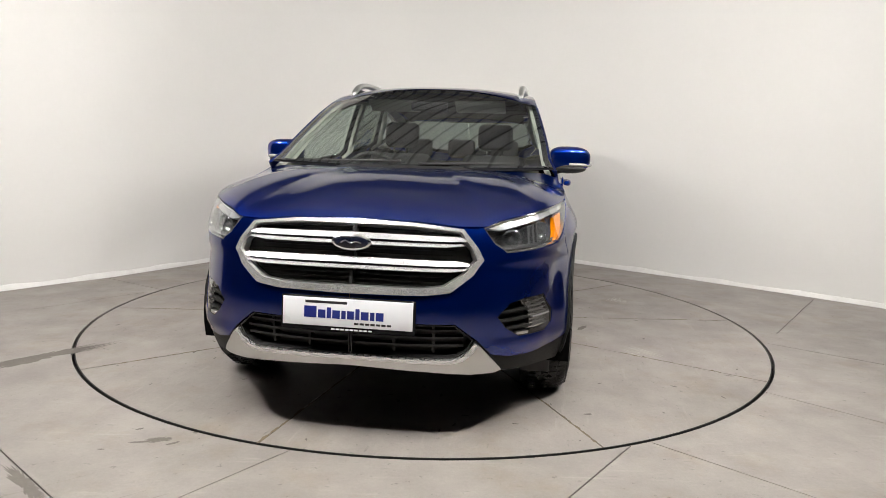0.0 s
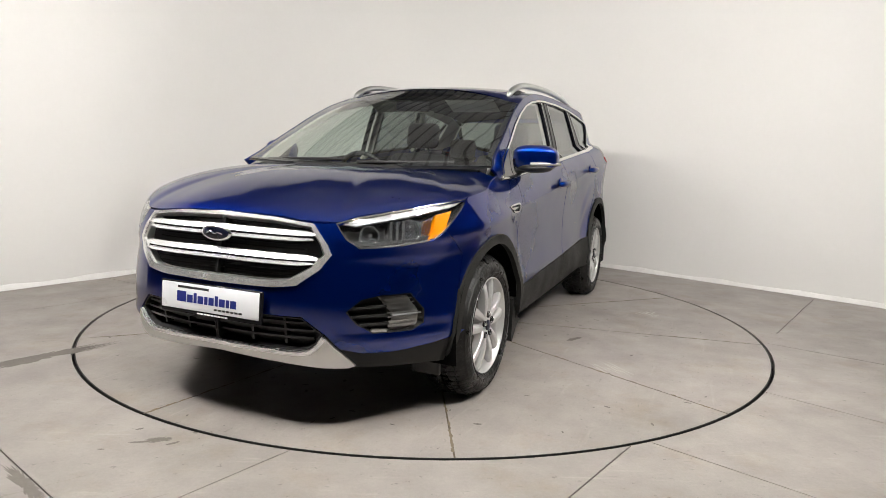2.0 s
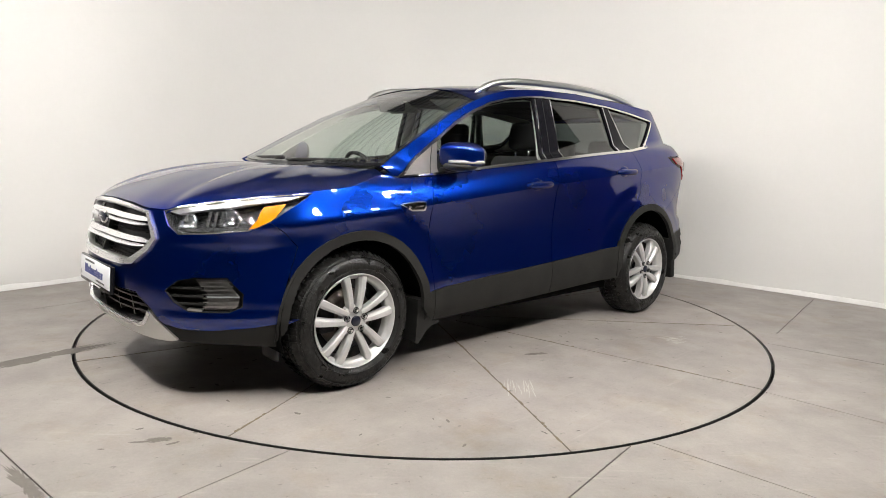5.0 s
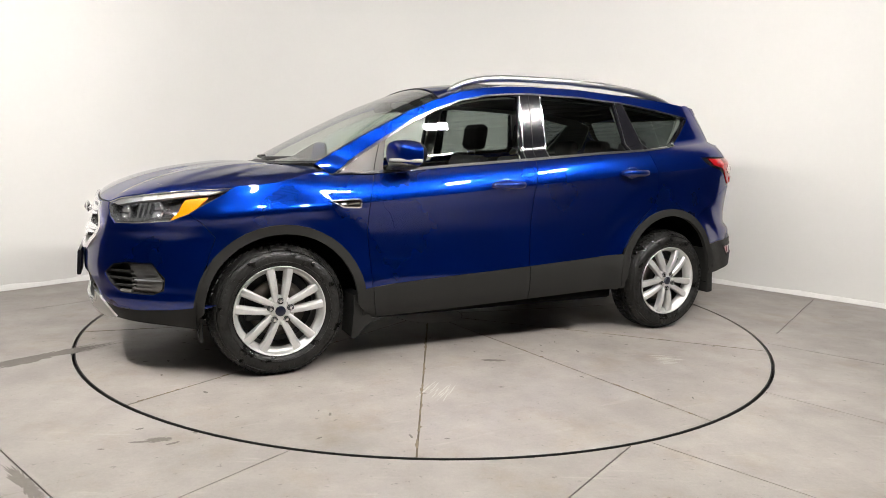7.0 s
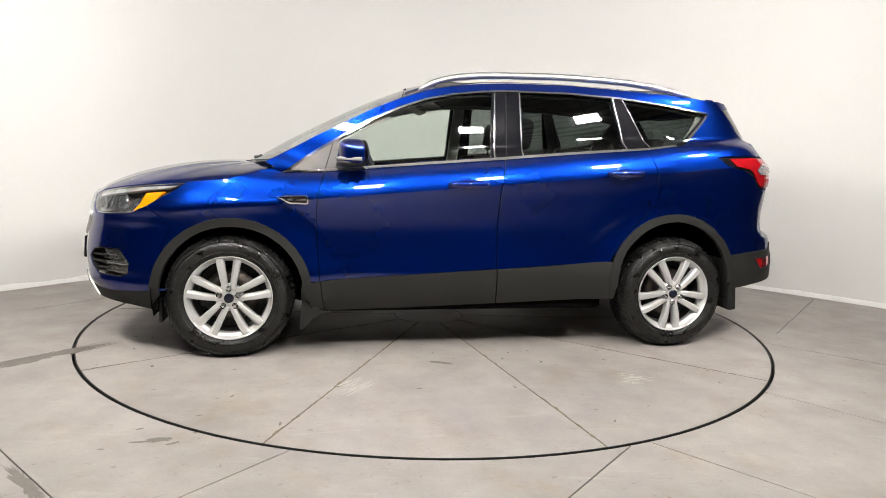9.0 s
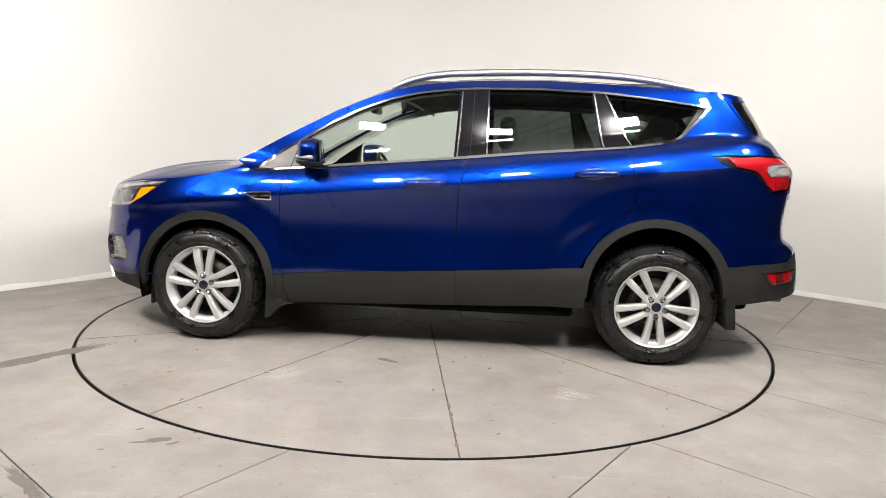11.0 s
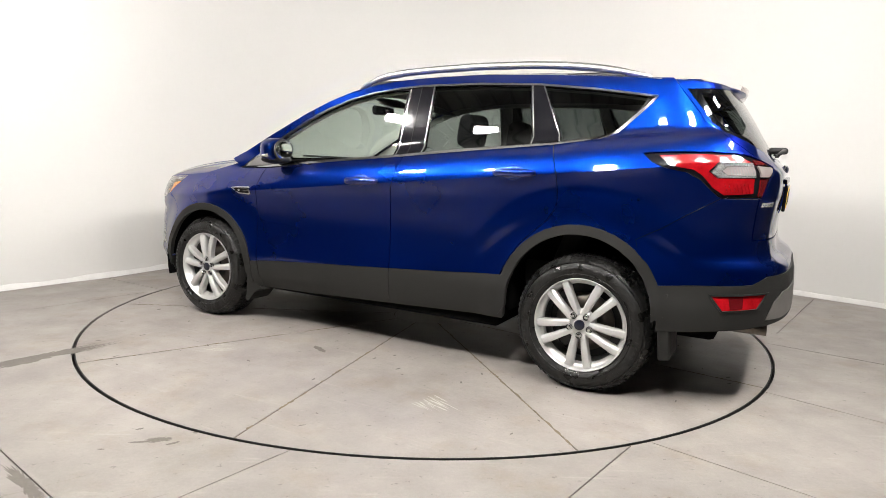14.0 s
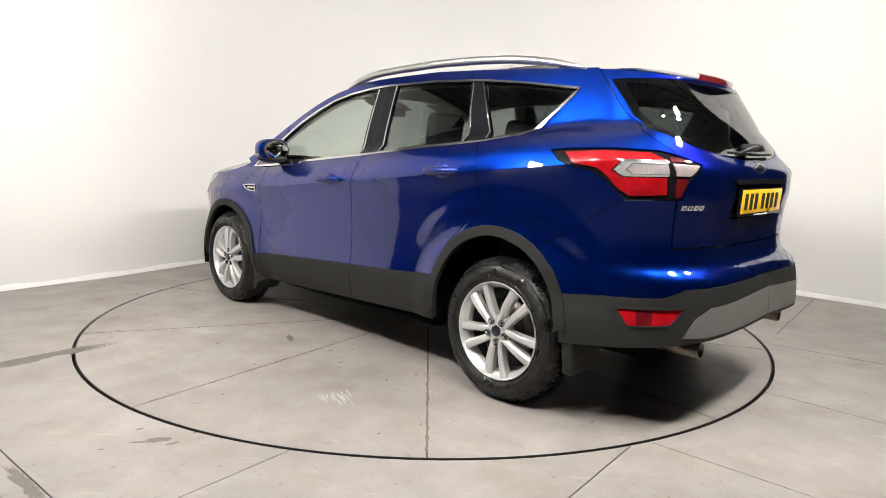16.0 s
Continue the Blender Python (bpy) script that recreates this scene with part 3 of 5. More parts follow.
ARCH_F_IN = [(1.715, .15)] + arc(1.325, .36, .39, 0, 180) + [(.935, .15)]
ARCH_R_OUT = [(-.905, .30)] + arc(-1.32, .425, .424, 0, 180) + [(-1.744, .30)]
ARCH_R_IN = [(-.95, .15)] + arc(-1.32, .43, .372, 0, 180) + [(-1.692, .15)]
CLAD_TOP = [(.905, .434), (.829, .441), (.41, .469), (-.187, .503), (-.62, .53), (-.94, .556)]
SILL = [(.90, .262), (.4, .274), (-.2, .296), (-.7, .316), (-.93, .325)]


def wheel_hole_f():
    return [(1.735, .10), (1.735, .30)] + arc(1.325, .36, .412, 0, 180) + [(.912, .30), (.912, .10)]


def wheel_hole_r():
    return [(-.93, .10), (-.93, .38)] + arc(-1.32, .43, .395, 0, 180) + [(-1.715, .38), (-1.715, .10)]


HOLE_F, HOLE_R = S(wheel_hole_f()), S(wheel_hole_r())
LAMP_LINE = [(.520, .888), (.600, .913), (.744, .936), (.944, .960), (1.216, .978), (1.12, .912), (1.024, .848), (.936, .809), (.78, .797), (.624, .790), (.565, .825)]
FOG = [(.598, .540), (.664, .590), (.74, .604), (.88, .604), (.945, .530), (.935, .470), (.88, .446), (.70, .450), (.635, .490)]
GRILLE = [(0, .905), (.25, .898), (.435, .880), (.525, .764), (.49, .705), (.40, .640), (.3, .628), (0, .624)]
INTAKE = [(0, .515), (.42, .515), (.50, .450), (.473, .40), (.44, .376), (.40, .366), (.30, .368), (0, .372)]
SKID = [(0, .376), (.30, .372), (.40, .370), (.44, .379), (.47, .400), (.497, .440), (.515, .430), (.632, .314), (.60, .304), (.5, .303), (.3, .318), (0, .330)]
DARK_CHIN = [(0, .384), (.44, .395), (.506, .446), (.57, .388), (.66, .368), (.80, .364), (.96, .374), (1.10, .394), (1.17, .402), (1.3, .30), (1.3, .245), (1.15, .262), (.9, .285), (.62, .305), (.54, .30), (.3, .318), (0, .325)]
TAIL_LAMP = [(4.450, 1.204), (4.534, 1.211), (4.795, 1.217), (4.958, 1.211), (5.03, 1.196), (5.145, 1.160), (5.055, 1.085), (5.015, 1.013), (4.958, 1.012), (4.785, 1.012), (4.744, 1.043), (4.692, 1.092), (4.632, 1.124), (4.54, 1.142), (4.485, 1.164)]
REAR_GLASS = [(4.757, 1.520), (4.803, 1.432), (4.838, 1.361), (4.903, 1.312), (5.03, 1.276), (5.17, 1.236), (5.34, 1.205), (5.5, 1.190), (U_END, 1.182), (U_END, 1.535), (5.2, 1.535)]
GATE = [(4.70, 1.566), (4.80, 1.37), (4.93, 1.275), (5.035, 1.21), (5.0, 1.02), (5.01, .815), (5.4, .808), (U_END, .806), (U_END, 1.545), (5.2, 1.550)]
REAR_CLAD = [(ux(-1.69, .38), .38), (ux(-1.69, .592), .592), (4.64, .604), (4.91, .618), (5.0, .652), (5.4, .662), (U_END, .668), (U_END, .46), (5.33, .45), (5.11, .435), (4.976, .424), (4.656, .388)]
REAR_SKID = [(4.985, .452), (5.04, .533), (5.12, .574), (5.4, .592), (U_END, .606), (U_END, .475), (5.33, .462), (5.11, .45)]


def build_body():
    bumper_poly = [(0, .905), (.44, .886), (.52, .888), (.565, .825), (.624, .790), (.78, .797), (.936, .809), (1.024, .848), (1.10, .80), (1.165, .735)] + S([(1.70, .60), (1.745, .45), (1.757, .372)]) + [(1.17, .40), (1.10, .392), (.96, .372), (.80, .362), (.66, .366), (.57, .386), (.510, .446), (.42, .515), (0, .515)]
    across("front_bumper", grow(bumper_poly, -.0015), PAINT, holes=[GRILLE, FOG], step=.02)
    across("chin_panel", DARK_CHIN, CLAD, "charcoal plastic chin below the bumper", holes=[SKID, INTAKE, HOLE_F], off=-.003)
    # front wing
    wing = [(1.216, .984), (1.12, .912), (1.024, .848), (1.10, .80), (1.165, .735)] + S([(1.70, .60)]) + S(arc(1.325, .36, .412, 28, 169)) + S([(.905, .437), (.848, .44), (.872, .75), (.862, .93), (.835, 1.02), (.825, 1.052), (1.05, 1.046), (1.075, 1.055), (1.10, 1.075), (1.13, 1.066), (1.36, 1.003)])
    vent = S([(1.086, .913), (1.02, .922), (.925, .926), (.913, .918), (.913, .880), (.925, .876), (1.01, .878)])
    wings = piece("front_wing", grow(wing, -.0015), PAINT, holes=[vent], step=.02)
    piece("vent_backing", grow(vent, .006), BLACK, wings, off=-.016, depth=0)
    piece("vent_trim", grow(vent, .001), CHROME, wings, "chrome vent surround", holes=[grow(vent, -.0075)], off=.004, depth=.02, step=.01)
    piece("vent_bar", S([(1.03, .905), (.925, .908), (.925, .898), (1.02, .892)]), CHROME, wings, off=-.003, depth=.01, step=.02)
    # doors
    front = S([(.848, .44), (.872, .75), (.862, .93), (.835, 1.02), (.824, 1.056)] + BELT[1:5] + [(-.232, 1.149), (-.222, 1.10), (-.194, .965), (-.186, .766), (-.187, .503)] + CLAD_TOP[2:1:-1])
    front_doors = piece("front_door", grow(front, -GAP), PAINT, step=.02)
    rear = S([(-.232, 1.152), (-.222, 1.10), (-.194, .965), (-.186, .766), (-.187, .503), (-.62, .53), (-.905, .552)] + [(-.925, .60), (-.96, .66), (-1.01, .735), (-1.08, .80), (-1.147, .858), (-1.185, .92), (-1.196, .951), (-1.184, 1.088), (-1.15, 1.19), (-1.136, 1.236)] + BELT[5:4:-1])
    rear_doors = piece("rear_door", grow(rear, -GAP), PAINT, step=.02)
    # rear quarter with the pillar round the last side window
    quarter = S([(-.925, .60), (-.96, .66), (-1.01, .735), (-1.08, .80), (-1.147, .858), (-1.185, .92), (-1.196, .951), (-1.184, 1.088), (-1.15, 1.19), (-1.136, 1.236)] + [(-1.25, 1.252)] + QUARTER_TAIL[::-1] + [(-1.56, 1.492), (-1.32, 1.525), (-1.0, 1.558), (-.64, 1.572), (-.262, 1.569), (-.104, 1.558), (.069, 1.536), (.239, 1.498), (.407, 1.438), (.572, 1.36), (.736, 1.262), (.898, 1.162), (1.05, 1.052), (1.075, 1.055), (1.10, 1.075)] + ROOF_EDGE) + [(4.60, 1.575), (4.69, 1.575), (4.80, 1.37), (4.93, 1.275), (5.035, 1.21), (5.0, 1.02), (4.79, 1.01), (4.65, .928), (4.555, .865), (4.43, .80)] + S(arc(-1.32, .43, .395, 150, 20))
    piece("body_side", grow(quarter, -.0015), PAINT, holes=[grow(TAIL_LAMP, .003)], step=.022)
    bump = [(4.79, 1.0095), (4.65, .927), (4.555, .864), (4.43, .799)] + S(arc(-1.32, .43, .395, 148, 178)) + S([(-1.715, .592)]) + [(4.64, .604), (4.91, .618), (5.0, .652), (5.4, .662), (U_END, .668), (U_END, .802), (5.4, .804), (5.005, .811), (4.995, 1.01)]
    across("rear_bumper", grow(bump, -.0012), PAINT, step=.02)
    refl = [(4.725, .562), (4.99, .575), (4.935, .508), (4.775, .495)]
    across("rear_valance", grow(REAR_CLAD, -.001), CLAD, "charcoal plastic lower bumper", holes=[REAR_SKID, HOLE_R, refl], off=.006, depth=.03)
    across("rear_skid_plate", grow(REAR_SKID, -.002), GREY_TRIM, "satin silver skid plate", off=.008, depth=.02)
    reflectors = piece("rear_reflector", refl, RED, label="red rear fog reflector", off=.001, depth=.02, step=.02)
    piece("reflector_cell", [(4.80, .558), (4.865, .562), (4.865, .508), (4.81, .504)], DARK_RED, reflectors, "darker lamp cell", off=.003, depth=.01, step=.02)
    piece("reflector_frame", grow(refl, .007), CLAD, reflectors, "", holes=[grow(refl, -.001)], off=.010, depth=.02, step=.02)
    gate_hole = grow(TAIL_LAMP, .003)
    across("tailgate", grow(GATE, -.002), PAINT, holes=[REAR_GLASS, gate_hole, [(5.40, 1.085), (U_END, 1.092), (U_END, .925), (5.385, .925)]], step=.02)
    across("rear_window", grow(REAR_GLASS, -.002), PRIVACY, "dark tinted rear window", off=-.002, depth=0, step=.03).visible_shadow = False
    across("rear_window_border", grow(REAR_GLASS, -.001), GLOSS_BLACK, "black ceramic border of the rear window", holes=[[(4.842, 1.505), (4.865, 1.43), (4.885, 1.37), (4.935, 1.325), (5.06, 1.292), (5.35, 1.235), (U_END + .1, 1.212), (U_END + .1, 1.505)]], off=-.006, depth=0)
    recess = [(5.385, 1.09), (U_END, 1.097), (U_END, .92), (5.37, .92)]
    across("plate_recess", recess, GLOSS_BLACK, "black number plate recess", off=-.012, depth=0)
    across("tailgate_grip", [(5.36, 1.098), (U_END, 1.105), (U_END, 1.082), (5.385, 1.075)], GLOSS_BLACK, "black tailgate grip bar", off=.012, depth=.03)
    # lower cladding
    sills = piece("sill_cladding", S(CLAD_TOP + [(-.945, .50), (-.935, .335)] + SILL[::-1]), CLAD, label="charcoal plastic sill cladding", off=.006, depth=.03, holes=[S([(-.187, .52), (-.1895, .28), (-.1945, .28), (-.192, .52)]), S([(.849, .46), (.838, .35), (.815, .24), (.811, .24), (.834, .35), (.845, .46)])])
    piece("arch_trim", S(ARCH_F_OUT + ARCH_F_IN[::-1][1:-1]), CLAD, label="charcoal plastic wheel arch trim", off=.012, depth=.026, step=.02)
    piece("arch_trim", S([(-.905, .34)] + arc(-1.32, .425, .424, 0, 180) + [(-1.744, .45)] + [(-1.692, .42)] + arc(-1.32, .43, .372, 180, 0) + [(-.948, .40)]), CLAD, label="charcoal plastic wheel arch trim", off=.012, depth=.026, step=.02)
    return wings, front_doors, rear_doors


def build_bonnet():
    line = [(0, .915), (.25, .908), (.44, .893), (.52, .893), (.60, .918), (.744, .941), (.944, .965), (1.216, .984)] + S([(1.36, 1.003), (1.14, 1.060)])
    us = np.array([q[0] for q in line])
    height = curve(us, [q[1] for q in line])
    n, rows = 84, 40
    bm = bmesh.new()

    def step_down(k):
        k = min(1, max(0, k))
        return 1 - k * k * (3 - 2 * k)
    net = {}
    for side in (1, -1):
        for i in range(n + 1):
            f = i / n
            u = us[-1] * f
            z = float(height(u))
            e = Vector(skin(u, z, -.001))
            w = f ** 1.25
            cowl = Vector((1.335 - .205 * w ** 2.2, .735 * w, 1.098 - .012 * w * w))
            span = (cowl - e).length
            for j in range(rows + 1):
                v = j / rows
                q = e.lerp(cowl, v)
                rise = math.sin(math.pi * v) ** .7 if 0 < v < 1 else 0
                q.z += .062 * (1 - .2 * f) * (span / .95) * 4 * (v ** .75) * (1 - v ** .75)
                # two pressed creases that run from the grille corner to the screen pillar
                q.z += (.009 * step_down((f - .46 - .10 * v) / .06) + .006 * step_down((f - .60 - .08 * v) / .06) - .007) * rise * 1.5 * span / (span + .4)
                net[side, i, j] = bm.verts.new((q.x, q.y * side, q.z))
        for i in range(n):
            for j in range(rows):
                k = [net[side, i, j], net[side, i + 1, j], net[side, i + 1, j + 1], net[side, i, j + 1]]
                bm.faces.new(k if side > 0 else k[::-1])
        for i in range(n):
            a, b = net[side, i, 0], net[side, i + 1, 0]
            c, d = (bm.verts.new(v.co + Vector((-.012, 0, -.016))) for v in (b, a))
            bm.faces.new((bm.verts.new(a.co), bm.verts.new(b.co), c, d))
    bmesh.ops.remove_doubles(bm, verts=[v for v in bm.verts if abs(v.co.y) < 1e-5], dist=1e-4)
    bonnet = part("bonnet", bm, PAINT, car, at=SHIFT)
    bm = bmesh.new()
    rows = []
    for i in range(41):
        y = -.71 + 1.42 * i / 40
        w = abs(y) / .735
        x, z = 1.335 - .205 * w ** 2.2, 1.098 - .012 * w * w
        rows.append([bm.verts.new((x + .02, y, z - .012)), bm.verts.new((x - .01, y, z - .004)), bm.verts.new((x - .05, y, z + .012)), bm.verts.new((x - .09, y, z - .01))])
    for a, b in zip(rows, rows[1:]):
        for j in range(3):
            bm.faces.new((a[j], b[j], b[j + 1], a[j + 1]))
    part("cowl_panel", bm, BLACK, car, "black plastic cowl below the windscreen", at=SHIFT)
    for y0, long in ((-.62, .60), (.08, .50)):
        bm = bmesh.new()
        pts = []
        for i in range(9):
            y = y0 + long * i / 8
            w = abs(y) / .735
            pts.append((1.335 - .205 * w ** 2.2 - .055 - .03 * i / 8, y, 1.098 + .022 + .012 * i / 8))
        tube(bm, pts, .009, 6)
        part("wiper", bm, BLACK, car, at=SHIFT)


def edge_at(x):
    z = float(np.interp(-x, [-q[0] for q in ROOF_EDGE], [q[1] for q in ROOF_EDGE]))
    return Vector(skin(ux(x, z), z))


screen_mid = curve([0, .25, .5, .75, 1], [0, .29, .555, .795, 1])


def screen_point(s, t, lift=0.0):
    """A point of the windscreen: s from the middle to the side, t from foot to head."""
    e = edge_at(1.13 + (.375 - 1.13) * t)
    m = Vector((1.31 + (.30 - 1.31) * t, 0, 1.096 + (1.603 - 1.096) * float(screen_mid(t))))
    k = abs(s) ** 2.2
    q = Vector((m.x + (e.x - m.x) * k, e.y * s, m.z + (e.z - m.z) * k))
    return q + Vector((.5, 0, .86)) * lift


def build_screen():
    def sheet(s0, s1, t0, t1, lift, ns=24, nt=16):
        bm = bmesh.new()
        net = [[bm.verts.new(screen_point(s0 + (s1 - s0) * i / ns, t0 + (t1 - t0) * j / nt, lift)) for j in range(nt + 1)] for i in range(ns + 1)]
        for i in range(ns):
            for j in range(nt):
                bm.faces.new((net[i][j], net[i][j + 1], net[i + 1][j + 1], net[i + 1][j]))
        return bm
    glass_pane = part("windscreen", sheet(-.985, .985, .02, .985, -.003), SCREEN, car, "clear curved windscreen", at=SHIFT)
    glass_pane.visible_shadow = False
    bm = sheet(-1, -.945, 0, 1, -.008, 3, 16)
    for band in ((.945, 1, 0, 1), (-.945, .945, 0, .045), (-.945, .945, .955, 1)):
        other = sheet(*band, -.008, 16, 16 if band[0] == .945 else 3)
        me = bpy.data.meshes.new("band")
        other.to_mesh(me)
        bm.from_mesh(me)
        other.free()
        bpy.data.meshes.remove(me)
    part("windscreen_border", bm, GLOSS_BLACK, glass_pane, "black border of the windscreen")


roof_mid = curve([-2.1, -1.95, -1.9, -1.6, -1.0, -.4, 0, .30, .5], [1.48, 1.530, 1.553, 1.615, 1.662, 1.668, 1.645, 1.604, 1.5])


def build_roof():
    xs = list(np.linspace(.375, -1.6, 56))
    bm = bmesh.new()
    n = 20
    rows = []
    for x in xs:
        e = edge_at(float(x))
        t = (.375 - x) / 1.975
        row = []
        for i in range(-n, n + 1):
            s = i / n
            k = abs(s) ** 2.4
            front = max(0, 1 - t / .06)
            xm = x - .075 * (1 - k) * front
            zc = float(roof_mid(xm))
            z = zc + (e.z - zc) * k
            z += -.010 * max(0, 1 - abs(abs(s) - .86) / .06)
            row.append(bm.verts.new((xm, e.y * s, z)))
        rows.append(row)
    # the tail of the roof follows the rounded plan
    for u, z in zip(np.linspace(ux(-1.6, 1.567), U_END - .02, 26)[1:], np.linspace(1.567, 1.545, 25)):
        e = Vector(skin(u, z))
        row = []
        for i in range(-n, n + 1):
            s = i / n
            zc = max(float(roof_mid(e.x)), e.z)
            row.append(bm.verts.new((e.x, e.y * s, zc + (e.z - zc) * abs(s) ** 2.4)))
        rows.append(row)
    for a, b in zip(rows, rows[1:]):
        for i in range(2 * n):
            bm.faces.new((a[i], b[i], b[i + 1], a[i + 1]))
    part("roof", bm, PAINT, car, at=SHIFT)
    # spoiler over the rear window
    bm = bmesh.new()
    rows = []
    for i in range(33):
        y = -.53 + 1.06 * i / 32
        s = abs(y) / .60
        x0 = -1.58 - .06 * (1 - s)
        x1 = -1.945 + .165 * s ** 2
        zc = float(roof_mid(x0)) + .003 - .050 * s ** 2.4
        zt = 1.552 - .008 * s ** 2.2
        pts = [(x0, zc), (x0 - .18, zc * .55 + zt * .45 + .008), (x1 + .02, zt + .006), (x1, zt - .006), (x1 + .01, zt - .024), (x1 + .12, zt - .045), (x0 - .2, zt - .05)]
        rows.append([bm.verts.new((x, y, z)) for x, z in pts])
    for a, b in zip(rows, rows[1:]):
        for j in range(len(a)):
            k = (j + 1) % len(a)
            bm.faces.new((a[j], b[j], b[k], a[k]))
    bm.faces.new(rows[0])
    bm.faces.new(rows[-1][::-1])
    bmesh.ops.recalc_face_normals(bm, faces=bm.faces)
    spoiler = part("spoiler", bm, PAINT, car, at=SHIFT)
    bm = bmesh.new()
    vs = []
    for i in range(13):
        y = -.2 + .4 * i / 12
        s = abs(y) / .6
        x1, zt = -1.945 + .165 * s ** 2, 1.572 - .012 * s ** 2.2
        vs.append([bm.verts.new((x1 + .015, y, zt + .009)), bm.verts.new((x1 - .004, y, zt - .002)), bm.verts.new((x1 + .004, y, zt - .028))])
    for a, b in zip(vs, vs[1:]):
        for j in range(2):
            bm.faces.new((a[j], b[j], b[j + 1], a[j + 1]))
    part("brake_light", bm, DARK_RED, spoiler, "red high-level brake light")
    # roof rails
    for side in (1, -1):
        bm = bmesh.new()
        xs = [.262, .235, .19, .12, .03, -.10, -.3, -.6, -.9, -1.1, -1.25, -1.38, -1.47, -1.54]
        zs = [1.552, 1.572, 1.596, 1.621, 1.642, 1.657, 1.666, 1.673, 1.669, 1.659, 1.643, 1.622, 1.603, 1.586]
        path = [(x, side * (.585 - .015 * min(1, abs(x + .6))), z) for x, z in zip(xs, zs)]
        tube(bm, path, [.010, .018, .021] + [.0225] * 8 + [.021, .017, .009], 14, .92)
        rail = part("roof_rail", bm, SATIN, car, "satin silver roof rail", at=SHIFT)
        for x0, x1, z in ((.17, -.10, 1.590), (-1.10, -1.42, 1.596)):
            bm = bmesh.new()
            box(bm, x0, x1, side * .57 - .014, side * .57 + .014, z - .05, z + .022, .01)
            part("rail_foot", bm, BLACK, rail, "dark rail foot")


def build_windows(front_doors, rear_doors):
    fw = S([(.80, 1.074), (.574, 1.093), (.245, 1.123), (-.150, 1.157), (-.168, 1.540), (-.104, 1.545), (.069, 1.523), (.239, 1.486), (.407, 1.426), (.572, 1.347), (.70, 1.270), (.735, 1.240)])
    rw = S([(-.346, 1.174), (-.62, 1.204), (-1.0, 1.236), (-.935, 1.545), (-.64, 1.560), (-.345, 1.559)])
    qw = S([(-1.165, 1.252), (-1.36, 1.285), (-1.40, 1.296), (-1.427, 1.313), (-1.49, 1.378), (-1.57, 1.464), (-1.575, 1.474), (-1.555, 1.481), (-1.32, 1.512), (-1.02, 1.543)])
    panes = piece("window", fw, WINDOW, front_doors, "clear front door window", off=-.014, depth=0, step=.05)
    panes += piece("window", rw, PRIVACY, rear_doors, "tinted rear door window", off=-.014, depth=0, step=.05)
    panes += piece("quarter_window", qw, PRIVACY, None, "tinted rear quarter window", off=-.010, depth=0, step=.05)
    for o in panes:
        o.visible_shadow = False
    # black frame and pillars inside the bright moulding
    outer = S([(1.03, 1.056), (.81, 1.065), (.574, 1.086), (.245, 1.117), (-.2, 1.156), (-.62, 1.197), (-1.136, 1.242), (-1.36, 1.277), (-1.40, 1.289), (-1.432, 1.309), (-1.497, 1.373), (-1.58, 1.465), (-1.59, 1.480), (-1.56, 1.487), (-1.32, 1.519), (-1.0, 1.552), (-.64, 1.566), (-.262, 1.563), (-.104, 1.552), (.069, 1.530), (.239, 1.492), (.407, 1.432), (.572, 1.354), (.736, 1.256), (.898, 1.156)])
    piece("window_frame", outer, GLOSS_BLACK, None, "gloss black window frame and pillars", holes=[fw, rw, qw], off=-.002, depth=.02, step=.04)
    piece("mirror_base", S([(1.035, 1.058), (.765, 1.071), (.735, 1.245), (.80, 1.210), (.90, 1.150)]), GREY_TRIM, front_doors, "grey corner panel before the door window", off=.002, depth=.01, step=.03)
    piece("corner_gap", S([(.826, 1.060), (.774, 1.232), (.770, 1.232), (.821, 1.060)]), PIT, front_doors, off=.0032, depth=.003, step=.05)
    # bright mouldings
    lower = S([(1.05, 1.046), (.81, 1.056), (.574, 1.077), (.245, 1.108), (-.2, 1.147), (-.62, 1.188), (-1.136, 1.233), (-1.36, 1.266), (-1.405, 1.278), (-1.44, 1.300), (-1.507, 1.366), (-1.592, 1.458), (-1.608, 1.484), (-1.60, 1.478), (-1.578, 1.462), (-1.494, 1.375), (-1.429, 1.312), (-1.398, 1.292), (-1.36, 1.280), (-1.136, 1.247), (-.62, 1.202), (-.2, 1.161), (.245, 1.122), (.574, 1.091), (.81, 1.070), (1.03, 1.058)])
    piece("belt_moulding", lower, CHROME, None, "bright chrome window moulding", off=.006, depth=.016, step=.03)
    top = FRAME_TOP + [(-1.605, 1.486)]
    over = [(x, z) for x, z in top]
    under = [(x - (.010 if z < 1.45 and x > 0 else 0), z - .011) for x, z in top[:-1]] + [(-1.585, 1.478)]
    piece("upper_moulding", S([(1.04, 1.052)] + over + under[::-1] + [(1.02, 1.056)]), CHROME, None, "bright chrome window moulding", off=.005, depth=.014, step=.03)
    for a, b in (((-.166, 1.15), (-.182, 1.548)), ((-.340, 1.168), (-.338, 1.565)), ((-1.004, 1.232), (-.944, 1.555)), ((-1.158, 1.245), (-1.008, 1.552))):
        piece("pillar_strip", S([(a[0], a[1]), (b[0], b[1]), (b[0] - .008, b[1]), (a[0] - .008, a[1])]), CHROME, None, "thin bright pillar strip", off=.001, depth=.008, step=.05)
    a, b = (-.243, 1.15), (-.256, 1.57)
    piece("pillar_gap", S([a, b, (b[0] - .004, b[1]), (a[0] - .004, a[1])]), PIT, None, off=.0005, depth=.002, step=.05)


